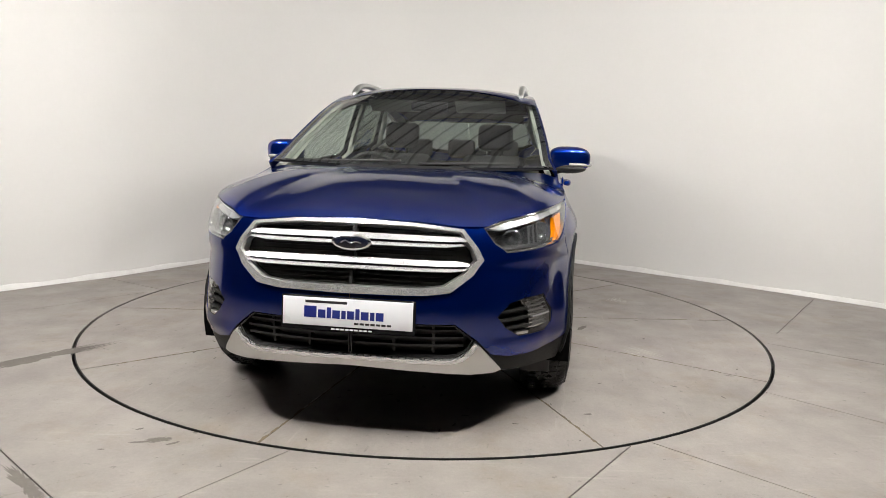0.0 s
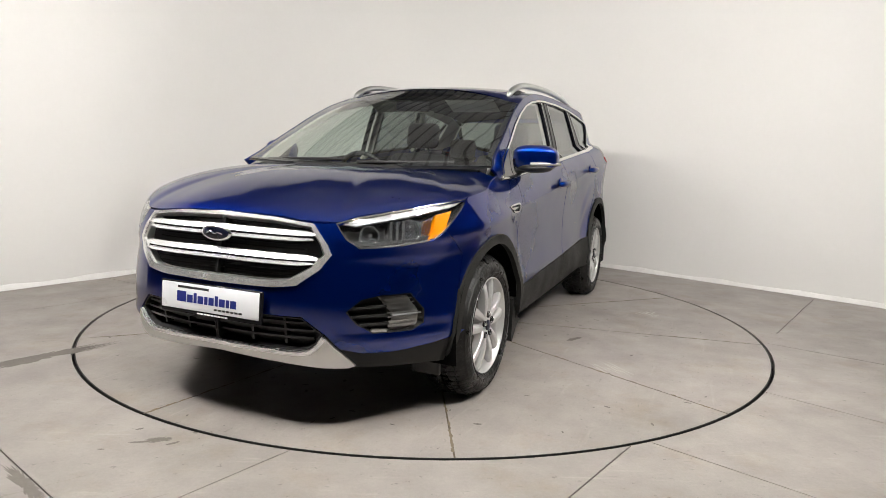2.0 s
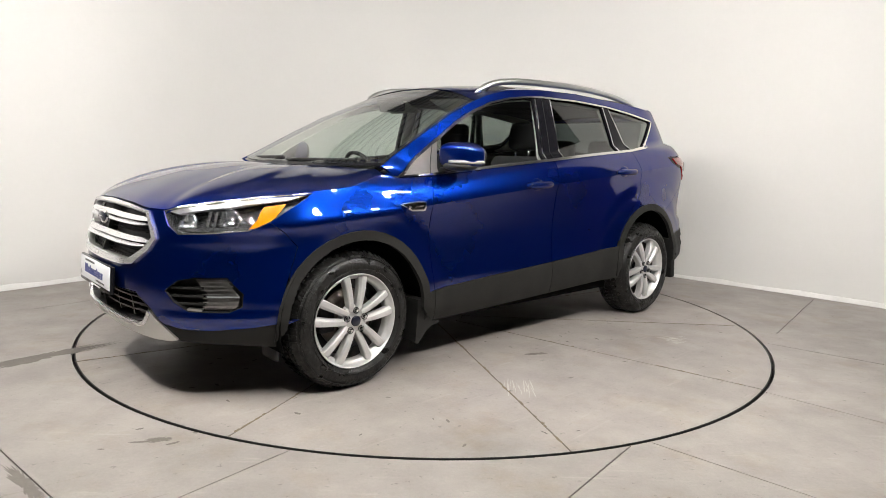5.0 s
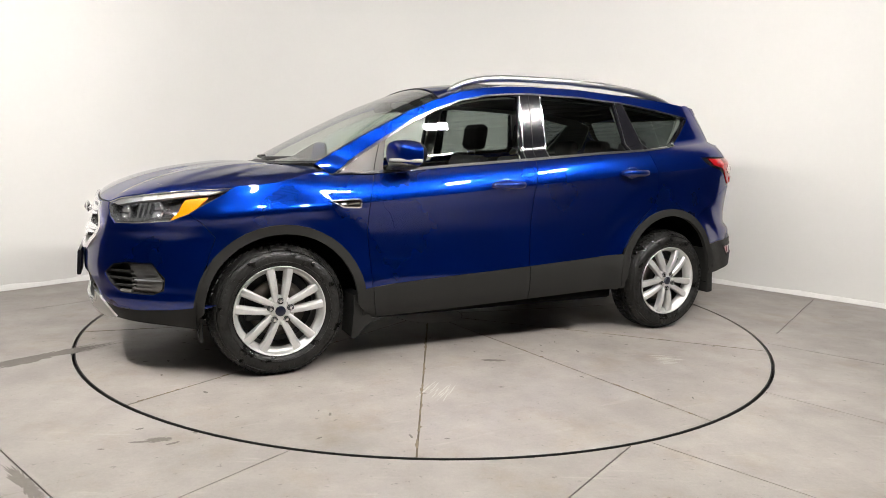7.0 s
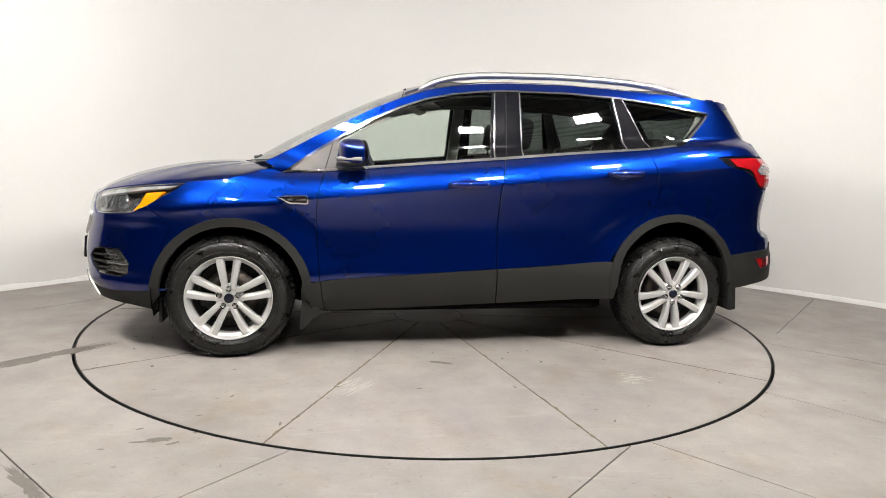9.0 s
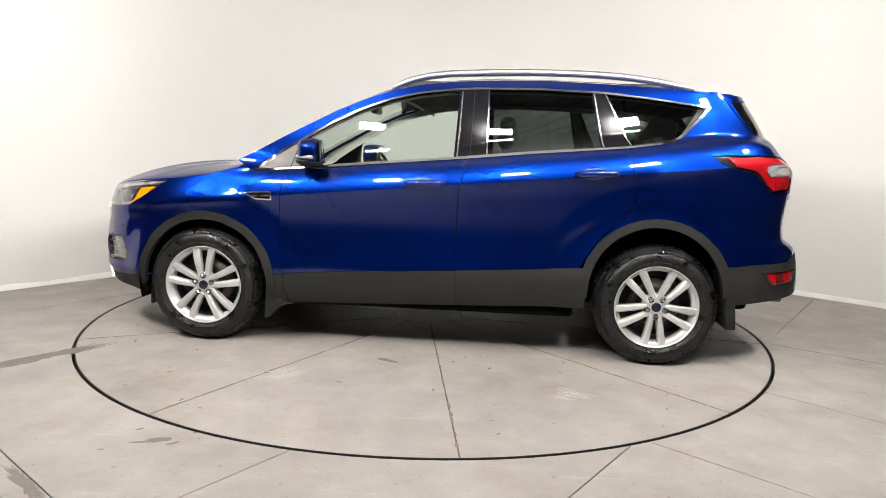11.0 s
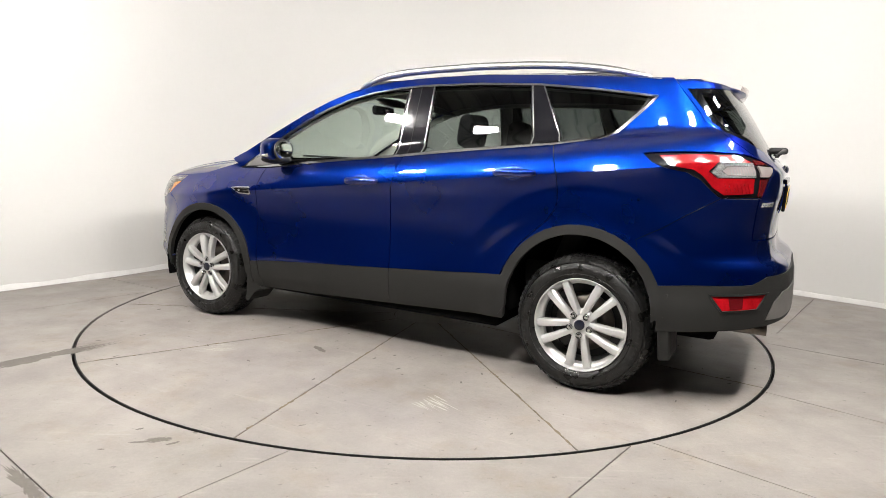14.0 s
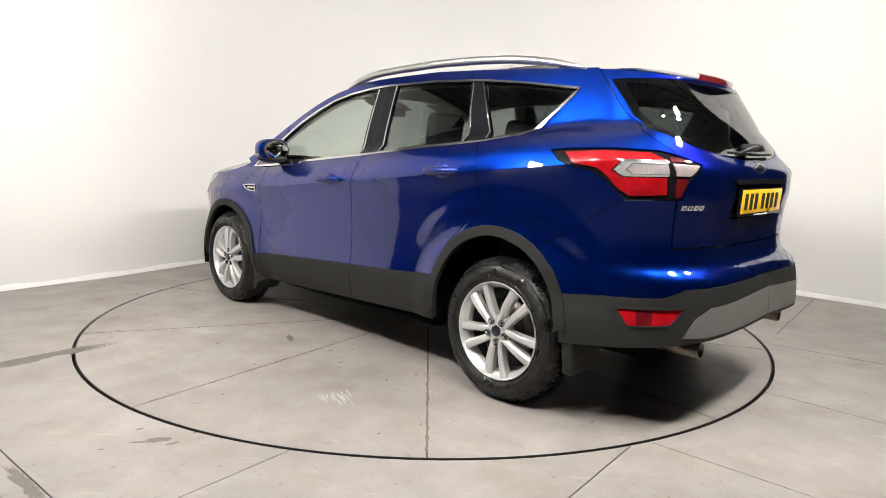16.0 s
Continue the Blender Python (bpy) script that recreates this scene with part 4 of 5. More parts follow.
def build_handles(front_doors, rear_doors):
    for doors, x, z in ((front_doors, .003, 1.002), (rear_doors, -.962, 1.087)):
        for ob, side in zip(doors, (1, -1)):
            w = float(skin(ux(x, z), z)[1])
            bm = bmesh.new()
            bmesh.ops.create_uvsphere(bm, u_segments=20, v_segments=10, radius=1, matrix=pose(x + .01, side * (w - .002), z + .004) @ Matrix.Diagonal((.058, .010, .038, 1)))
            part("handle_cup", bm, PAINT, ob, "blue handle recess")
            bm = bmesh.new()
            pts = []
            for i in range(13):
                f = i / 12
                pts.append((x + .115 - .23 * f, side * (w + .010 + .030 * math.sin(math.pi * f) ** .4), z + .003 - .018 * (.5 - f) * .3))
            tube(bm, pts, [.010, .016, .018, .019, .019, .019, .019, .019, .019, .019, .018, .016, .010], 10, 1.15)
            part("door_handle", bm, PAINT, ob, "blue door handle")


def build_mirrors():
    for side in (1, -1):
        root = bmesh.new()
        bmesh.ops.create_uvsphere(root, u_segments=32, v_segments=18, radius=1)
        for v in root.verts:
            x, y, z = v.co
            sq = lambda a, p: math.copysign(abs(a) ** p, a)
            X = .080 * sq(x, .6)
            if x < 0:
                X *= .55
            X += -.05 * (y + 1) * .5
            Y = .124 * sq(y, .55)
            Z = .068 * sq(z, .52) * (1 - .16 * max(0, y)) + .010 * (1 - y * y) * (z > 0)
            v.co = (X, Y, Z)
        bmesh.ops.transform(root, matrix=pose(.685, .893, 1.165) if side > 0 else pose(.685, -.893, 1.165) @ Matrix.Diagonal((1, -1, 1, 1)), verts=root.verts)
        shell = part("door_mirror", root, PAINT, car, "blue door mirror with a clear lamp strip", at=SHIFT)
        bm = bmesh.new()
        bmesh.ops.create_uvsphere(bm, u_segments=24, v_segments=12, radius=1, matrix=pose(.675, side * .888, 1.112) @ Matrix.Diagonal((.085, .107, .03, 1)))
        part("lower_shell", bm, BLACK, shell, "black lower mirror shell")
        bm = bmesh.new()
        path = []
        for i in range(11):
            a = radians(-8 + 88 * i / 10)
            path.append((.656 + .100 * math.cos(a) - .050 * max(0, math.sin(a)), side * (.893 + .128 * math.sin(a) ** .7 if a > 0 else .888), 1.135))
        tube(bm, path, .0105, 8)
        part("indicator_strip", bm, FROST, shell, "clear indicator strip")
        bm = bmesh.new()
        tube(bm, [(.71, side * .78, 1.085), (.70, side * .84, 1.098), (.69, side * .88, 1.108)], [.030, .026, .03], 10, .6)
        part("mirror_arm", bm, BLACK, shell)
        bm = bmesh.new()
        bmesh.ops.create_uvsphere(bm, u_segments=24, v_segments=12, radius=1, matrix=pose(.610, side * .893, 1.17, 0, 0, 11.6 * side) @ Matrix.Diagonal((.012, .112, .068, 1)))
        part("mirror_bezel", bm, BLACK, shell)
        bm = bmesh.new()
        bmesh.ops.create_uvsphere(bm, u_segments=24, v_segments=12, radius=1, matrix=pose(.604, side * .893, 1.17, 0, 0, 11.6 * side) @ Matrix.Diagonal((.010, .100, .058, 1)))
        part("mirror_glass", bm, MIRROR, shell, "mirror glass")


def build_front():
    grille = across("grille", grow(GRILLE, -.004), BLACK, "black grille behind two bright bars", off=-.045, depth=0)
    across("grille_wall", grow(GRILLE, .002), BLACK, "", holes=[grow(GRILLE, -.006)], off=-.002, depth=.05, parent=grille)
    across("grille_surround", [(0, .905), (.25, .898), (.435, .880), (.525, .764), (.49, .705), (.40, .640), (.3, .628), (0, .624)], BRIGHT, "chrome grille surround", holes=[[(-.1, .893), (.25, .886), (.424, .869), (.498, .764), (.455, .712), (.375, .664), (.29, .655), (-.1, .652)]], off=.012, depth=.05, step=.02, parent=grille)
    across("grille_inner_ring", [(0, .893), (.25, .886), (.424, .869), (.498, .764), (.455, .712), (.375, .664), (.29, .655), (0, .652)], SATIN, "", holes=[[(-.1, .889), (.25, .882), (.42, .865), (.489, .764), (.449, .716), (.372, .670), (.29, .661), (-.1, .658)]], off=.002, depth=.03, step=.02, parent=grille)
    for z0, end in ((.842, .455), (.748, .482)):
        across("grille_bar", [(0, z0 + .018), (end - .06, z0 + .012), (end - .012, z0 + .004), (end - .012, z0 - .008), (end - .07, z0 - .010), (0, z0 - .006)], BRIGHT, "satin chrome grille bar", off=.006, depth=.03, step=.012, parent=grille, tilt=-.55)
        # black strip drawn for the shadow line across the rounded bar
        across("bar_shade_line", [(0, z0 - .006), (end - .03, z0 - .009), (end - .03, z0 - .017), (0, z0 - .014)], GLOSS_BLACK, "", off=.004, depth=.02, step=.03, parent=grille)
        across("bar_lip", [(0, z0 - .013), (end - .03, z0 - .016), (end - .014, z0 - .024), (end - .09, z0 - .031), (0, z0 - .029)], BRIGHT, "", off=.010, depth=.03, step=.01, parent=grille, tilt=-.9)
    for z in np.linspace(.665, .885, 12):
        if not any(abs(z - q) < .03 for q in (.84, .745)):
            across("grille_slat", [(0, z + .004), (.40, z), (.40, z - .005), (0, z - .001)], CLAD, "", off=-.025, depth=.012, step=.05, parent=grille)
    # oval badge
    bm = bmesh.new()
    bmesh.ops.create_uvsphere(bm, u_segments=32, v_segments=12, radius=1, matrix=pose(2.236, 0, .824) @ Matrix.Diagonal((.012, .080, .034, 1)))
    badge = part("badge", bm, CHROME, car, "chrome-rimmed blue oval badge", at=SHIFT)
    bm = bmesh.new()
    bmesh.ops.create_uvsphere(bm, u_segments=32, v_segments=12, radius=1, matrix=pose(2.2385, 0, .824) @ Matrix.Diagonal((.012, .072, .0285, 1)))
    part("badge_field", bm, BADGE_BLUE, badge)
    bm = bmesh.new()
    tube(bm, [(2.2505, -.04, .822), (2.2508, -.02, .832), (2.2508, 0, .82), (2.2508, .02, .828), (2.2505, .042, .822)], .0028, 6)
    part("badge_script", bm, CHROME, badge)
    # lower intake with slats
    intake = across("lower_intake", grow(INTAKE, .004), BLACK, "black lower air intake", off=-.06, depth=0)
    across("intake_wall", grow(INTAKE, -.003), BLACK, "", holes=[grow(INTAKE, -.008)], off=-.004, depth=.06, parent=intake)
    for z in (.42, .452, .484):
        across("intake_slat", [(0, z + .004), (.46, z + .006), (.46, z - .003), (0, z - .005)], BLACK, "", off=-.018, depth=.03, step=.04, parent=intake)
    for u in (.17, .33):
        piece("intake_rib", [(u, .39), (u + .012, .39), (u + .012, .51), (u, .51)], BLACK, [intake, intake], off=-.022, depth=.03, step=.04)
    skid = across("skid_plate", SKID, SATIN, "satin silver front skid plate", off=.006, depth=.03, step=.02)
    # lip in a brighter finish than the plate, for light on its upward face
    across("skid_lip", [(0, .376), (.30, .372), (.40, .370), (.44, .379), (.47, .400), (.497, .440), (.512, .428), (.48, .388), (.45, .366), (.40, .356), (.3, .357), (0, .361)], BRIGHT, "upper lip, brightened for the light on its top face", off=.013, depth=.02, step=.03, parent=skid)
    # show plate with plain lettering shapes
    plate = new("show_plate")
    plate.parent, plate.matrix_basis = car, SHIFT @ pose(2.283, 0, .550, 0, -4, 0)
    tagged(plate, "white show plate with blue and dark lettering bars in a black frame")
    bm = bmesh.new()
    box(bm, -.016, .004, -.268, .268, -.072, .062, .006)
    part("frame", bm, GLOSS_BLACK, plate)
    bm = bmesh.new()
    box(bm, .001, .0065, -.259, .259, -.054, .056, .002)
    part("plate_face", bm, PLATE_WHITE, plate)
    # the trade word as a row of plain blue bars
    y = -.172
    for wide, tall in ((.050, .044), (.030, .032), (.016, .042), (.030, .032), (.017, .032), (.027, .032), (.016, .042), (.030, .032), (.017, .032), (.030, .032)):
        bm = bmesh.new()
        box(bm, .0055, .0075, y, y + wide, -.022, -.022 + tall)
        part("word_bar", bm, INK, plate, "plain blue bar", smooth=False)
        y += wide + .006
    bm = bmesh.new()
    box(bm, .0055, .0072, -.168, .0, .035, .045)
    for k in range(7):
        box(bm, .0055, .0072, .03 + k * .0215, .03 + k * .0215 + .017, -.042, -.034)
    part("small_print", bm, DARK_INK, plate, "small dark print bars", smooth=False)
    bm = bmesh.new()
    for k in range(9):
        box(bm, .0035, .0052, .1 - k * .0185 - .014, .1 - k * .0185, -.067, -.061)
    part("frame_print", bm, PLATE_WHITE, plate, "small white print bars", smooth=False)


def build_lamps():
    lamps = piece("headlight", grow(LAMP_LINE, -.003), CLEAR, None, "clear headlight with amber indicator", off=-.001, depth=0, step=.03)
    for o in lamps:
        o.visible_shadow = False
    piece("lamp_housing", grow(LAMP_LINE, .002), REFLECT, lamps, off=-.07, depth=0, step=.04)
    piece("lamp_wall", grow(LAMP_LINE, .001), REFLECT, lamps, holes=[grow(LAMP_LINE, -.0035)], off=-.004, depth=.07, step=.03)
    piece("light_strip", [(.545, .889), (.60, .909), (.744, .931), (.944, .955), (1.19, .972), (1.10, .949), (.944, .934), (.752, .909), (.60, .880)], FROST, lamps, "frosted daytime light strip", off=-.012, depth=.02, step=.03)
    piece("indicator", [(.985, .922), (1.088, .934), (1.075, .905), (1.045, .862), (.965, .818), (.935, .822), (.97, .862)], AMBER, lamps, "amber indicator", off=-.018, depth=.02, step=.02)
    piece("lamp_floor", [(.60, .815), (.63, .80), (.78, .806), (.925, .818), (.95, .838), (.78, .826), (.625, .82)], REFLECT, lamps, off=-.02, depth=.03, step=.03)
    for u, z, r in ((.672, .850, .037), (.868, .866, .043)):
        for owner, side in zip(lamps, (1, -1)):
            q, out = Vector(skin(u, z, -.060)), Vector(skin(u, z, .02))
            axis = (out - q).normalized().lerp(Vector((1, 0, 0)), .5).normalized()
            bm = bmesh.new()
            lathe(bm, [(.006, .0), (r * .55, .006), (r * .85, .020), (r, .040), (r + .003, .041), (r + .003, .030)], 28, "x")
            lathe(bm, [(.001, .026), (.007, .024), (.009, .016), (.009, 0)], 14, "x")
            bmesh.ops.transform(bm, matrix=Matrix.Diagonal((1, side, 1, 1)) @ Matrix.Translation(q) @ axis.to_track_quat("X", "Z").to_matrix().to_4x4(), verts=bm.verts)
            bmesh.ops.recalc_face_normals(bm, faces=bm.faces)
            part("reflector_bowl", bm, REFLECT, owner, "bright round lamp reflector")
    for u in (.742, .772, .800):
        piece("lamp_divider", [(u, .815), (u + .012, .815), (u + .018, .900), (u + .004, .900)], REFLECT, lamps, off=-.018, depth=.04, step=.04)
    fogs = piece("fog_lamp", grow(FOG, -.002), BLACK, None, "fog lamp in a black slatted surround", off=-.05, depth=0, step=.04)
    piece("fog_wall", grow(FOG, .002), BLACK, fogs, holes=[grow(FOG, -.004)], off=-.003, depth=.05, step=.04)
    lens_poly = [(.728, .600), (.876, .598), (.930, .520), (.918, .470), (.905, .456), (.765, .462), (.795, .520)]
    piece("fog_lens", lens_poly, CLEAR, fogs, "clear ribbed fog lamp lens", off=-.002, depth=0, step=.03)
    piece("fog_reflector", grow(lens_poly, -.004), FOG_CLEAR, fogs, off=-.022, depth=.02, step=.02)
    for k in range(7):
        z = .585 - k * .018
        u0, u1 = .742 + max(0, .03 - abs(.52 - z) * .1), .905 - .1 * max(0, z - .54)
        piece("fog_rib", [(u0, z), (u1, z), (u1, z - .004), (u0, z - .004)], FOG_CLEAR, fogs, off=-.008, depth=.01, step=.05)
    piece("fog_divider", [(.79, .524), (.928, .520), (.928, .514), (.79, .516)], FROST, fogs, off=-.003, depth=.02, step=.03)
    for z0 in (.555, .518, .482):
        piece("fog_slat", [(.605 + abs(z0 - .535) * .8, z0 + .004), (.775, z0 + .008), (.775, z0 - .002), (.605 + abs(z0 - .535) * .8, z0 - .005)], CLAD, fogs, off=-.012, depth=.03, step=.03)
    piece("fog_trim", [(.690, .455), (.76, .452), (.765, .462), (.70, .466)], SATIN, fogs, off=-.004, depth=.02, step=.03)
    # tail lamps
    tails = piece("tail_light", grow(TAIL_LAMP, -.002), GLOSS_BLACK, None, "red and clear wrap-round tail light", off=-.004, depth=.02, step=.02)
    piece("red_lens", [(4.526, 1.197), (4.722, 1.206), (4.917, 1.202), (4.968, 1.172), (4.785, 1.170), (4.726, 1.132), (4.764, 1.101), (4.945, 1.104), (4.945, 1.036), (4.798, 1.026), (4.746, 1.057), (4.697, 1.112), (4.662, 1.137), (4.56, 1.153)], RED, tails, "red tail light lens", off=.003, depth=.01, step=.012)
    piece("clear_bracket", [(4.730, 1.131), (4.787, 1.167), (4.968, 1.167), (4.966, 1.158), (4.82, 1.157), (4.785, 1.134), (4.806, 1.115), (4.955, 1.115), (4.952, 1.108), (4.771, 1.105)], BRIGHT, tails, "bright bracket round the reversing light", off=.004, depth=.012, step=.012)
    piece("clear_lens", [(4.787, 1.134), (4.822, 1.156), (4.965, 1.157), (4.955, 1.116), (4.808, 1.116)], TAIL_CLEAR, tails, "clear reversing light", off=.001, depth=.01, step=.012)
    for k in range(9):
        u = 4.825 + k * .0145
        piece("lens_flute", [(u, 1.119), (u + .005, 1.119), (u + .006, 1.154), (u + .001, 1.154)], FROST, tails, off=.003, depth=.006, step=.03)
    for k in range(7):
        u = 4.812 + k * .0185
        piece("light_finger", [(u, 1.036), (u + .009, 1.038), (u + .001, 1.056), (u - .012, 1.078), (u - .016, 1.078)], RED, tails, "raised red light element", off=.006, depth=.004, step=.02)
    piece("inner_red_lens", [(4.990, 1.186), (5.04, 1.182), (5.09, 1.168), (4.990, 1.166)], DARK_RED, tails, "dark red inner lens", off=.002, depth=.01, step=.02)
    piece("inner_clear_lens", [(4.992, 1.160), (5.125, 1.154), (5.052, 1.111), (4.988, 1.111)], TAIL_CLEAR, tails, "clear inner lens", off=.003, depth=.01, step=.02)
    piece("inner_red_lens", [(4.988, 1.100), (5.042, 1.100), (5.010, 1.024), (4.982, 1.024)], DARK_RED, tails, "dark red inner lens", off=.002, depth=.01, step=.02)
    piece("lens_edge", [(4.726, 1.132), (4.785, 1.171), (4.968, 1.172), (4.968, 1.168), (4.787, 1.167), (4.732, 1.131), (4.771, 1.1055), (4.764, 1.101)], CHROME, tails, off=.006, depth=.006, step=.02)


def build_rear():
    plate = new("number_plate")
    plate.parent, plate.matrix_basis = car, SHIFT @ pose(-2.187, 0, 1.0, 0, 3, 180)
    tagged(plate, "yellow number plate with plain dark bars")
    bm = bmesh.new()
    box(bm, -.012, .004, -.264, .264, -.066, .060, .004)
    part("frame", bm, GLOSS_BLACK, plate)
    bm = bmesh.new()
    box(bm, .002, .006, -.257, .257, -.052, .056, .002)
    part("plate_face", bm, PLATE_YELLOW, plate)
    for k in range(7):
        bm = bmesh.new()
        y = -.205 + k * .060 + (.028 if k > 2 else 0)
        box(bm, .0055, .0072, y - .018, y + .018, -.035, .038)
        part("plate_bar", bm, DARK_INK, plate, "plain dark bar", smooth=False)
    bm = bmesh.new()
    box(bm, .0035, .0055, -.09, .09, -.063, -.057)
    part("frame_print", bm, PLATE_WHITE, plate, "white print bar", smooth=False)
    bm = bmesh.new()
    bmesh.ops.create_uvsphere(bm, u_segments=28, v_segments=10, radius=1, matrix=pose(-2.165, 0, 1.145) @ Matrix.Diagonal((.014, .068, .028, 1)))
    badge = part("rear_badge", bm, CHROME, car, "chrome-rimmed blue oval badge", at=SHIFT)
    bm = bmesh.new()
    bmesh.ops.create_uvsphere(bm, u_segments=28, v_segments=10, radius=1, matrix=pose(-2.169, 0, 1.145) @ Matrix.Diagonal((.014, .060, .023, 1)))
    part("badge_field", bm, BADGE_BLUE, badge)
    # model mark as four plain bright strokes
    mark = new("model_mark")
    mark.parent, mark.matrix_basis = car, SHIFT
    tagged(mark, "bright model mark strokes")
    for k in range(4):
        u = 5.022 + k * .033
        flat = flat_region([(u, .972), (u + .024, .972), (u + .028, .992), (u + .004, .992)], [[(u + .008, .978), (u + .018, .978), (u + .021, .986), (u + .011, .986)]], .03)
        part("stroke", wrap(flat, .004, .006, 1), BRIGHT, mark)
        flat.free()
    # wiper
    bm = bmesh.new()
    blade = []
    for k in range(15):
        y = .27 - .54 * k / 14
        z = 1.203 + .006 * abs(k - 7) / 7
        at = Vector(skin(uy(abs(y), z, True), z, .014))
        blade.append((at.x, y, at.z))
    tube(bm, blade, .007, 8)
    x0 = float(skin(U_END, 1.24)[0])
    box(bm, x0 - .085, x0 + .01, -.035, .035, 1.226, 1.262, .014)
    tube(bm, [(x0 - .07, .02, 1.245), (x0 - .055, .10, 1.232), (x0 - .035, .17, 1.212)], [.014, .010, .007], 8)
    part("rear_wiper", bm, BLACK, car, at=SHIFT)
    for side in (1, -1):
        bm = bmesh.new()
        lathe(bm, [(.028, .0), (.033, .0), (.034, -.10), (.034, -.22), (.028, -.22), (.027, -.02)], 24, "x", (-2.17, side * .50, .368), True)
        bmesh.ops.transform(bm, matrix=Matrix.Translation((-2.17, side * .5, .368)) @ Matrix.Diagonal((-1, 1, 1, 1)) @ Matrix.Translation((2.17, -side * .5, -.368)), verts=bm.verts)
        part("exhaust_pipe", bm, DISC, car, "metal exhaust tailpipe", at=SHIFT)
    for x, z0, z1 in ((-1.725, .235, .56),):
        for side in (1, -1):
            bm = bmesh.new()
            box(bm, x - .035, x + .02, side * .66, side * (.895 if x < 0 else .875), z0, z1, .01, pose(x, 0, z1) @ pose(0, 0, 0, 0, 5, 0) @ pose(-x, 0, -z1))
            part("mud_flap", bm, CLAD, car, "black mud flap", at=SHIFT)
    shape = [(.952, .40), (.885, .40), (.868, .30), (.845, .268), (.79, .258), (.845, .245), (.885, .222), (.918, .182), (.945, .158), (.962, .165), (.955, .25), (.950, .32)]
    for side in (1, -1):
        bm = bmesh.new()
        near, far = ([bm.verts.new((x, side * y, z)) for x, z in shape] for y in (.885, .70))
        bm.faces.new(near)
        bm.faces.new(far[::-1])
        for i in range(len(shape)):
            j = (i + 1) % len(shape)
            bm.faces.new((near[i], far[i], far[j], near[j]))
        bmesh.ops.recalc_face_normals(bm, faces=bm.faces)
        part("mud_flap", bm, CLAD, car, "charcoal mud flap", smooth=False, at=SHIFT)
    for side in (1, -1):
        bm = bmesh.new()
        box(bm, 1.715, 1.735, side * .66, side * .80, .19, .32, .006)
        part("air_deflector", bm, BLACK, car, at=SHIFT)


def build_under():
    bm = bmesh.new()
    box(bm, -1.95, 1.98, -.60, .60, .29, .40, .03)
    box(bm, -.88, .90, -.84, .84, .25, .33, .02)
    box(bm, -.94, -.86, -.8, .8, .34, .7, .02)
    part("floor_pan", bm, WELL, car, "dark underbody", at=SHIFT)
    for xw, r, zc in ((1.325, .43, .36), (-1.32, .42, .42)):
        for side in (1, -1):
            bm = bmesh.new()
            rows = []
            for i in range(25):
                a = radians(-15 + 210 * i / 24)
                rows.append([bm.verts.new((xw + r * math.cos(a), side * y, zc + r * math.sin(a))) for y in (.885, .6)])
            hub = bm.verts.new((xw, side * .6, zc))
            for a, b in zip(rows, rows[1:]):
                bm.faces.new((a[0], b[0], b[1], a[1]))
                bm.faces.new((a[1], b[1], hub))
            part("wheel_arch_liner", bm, WELL, car, at=SHIFT)


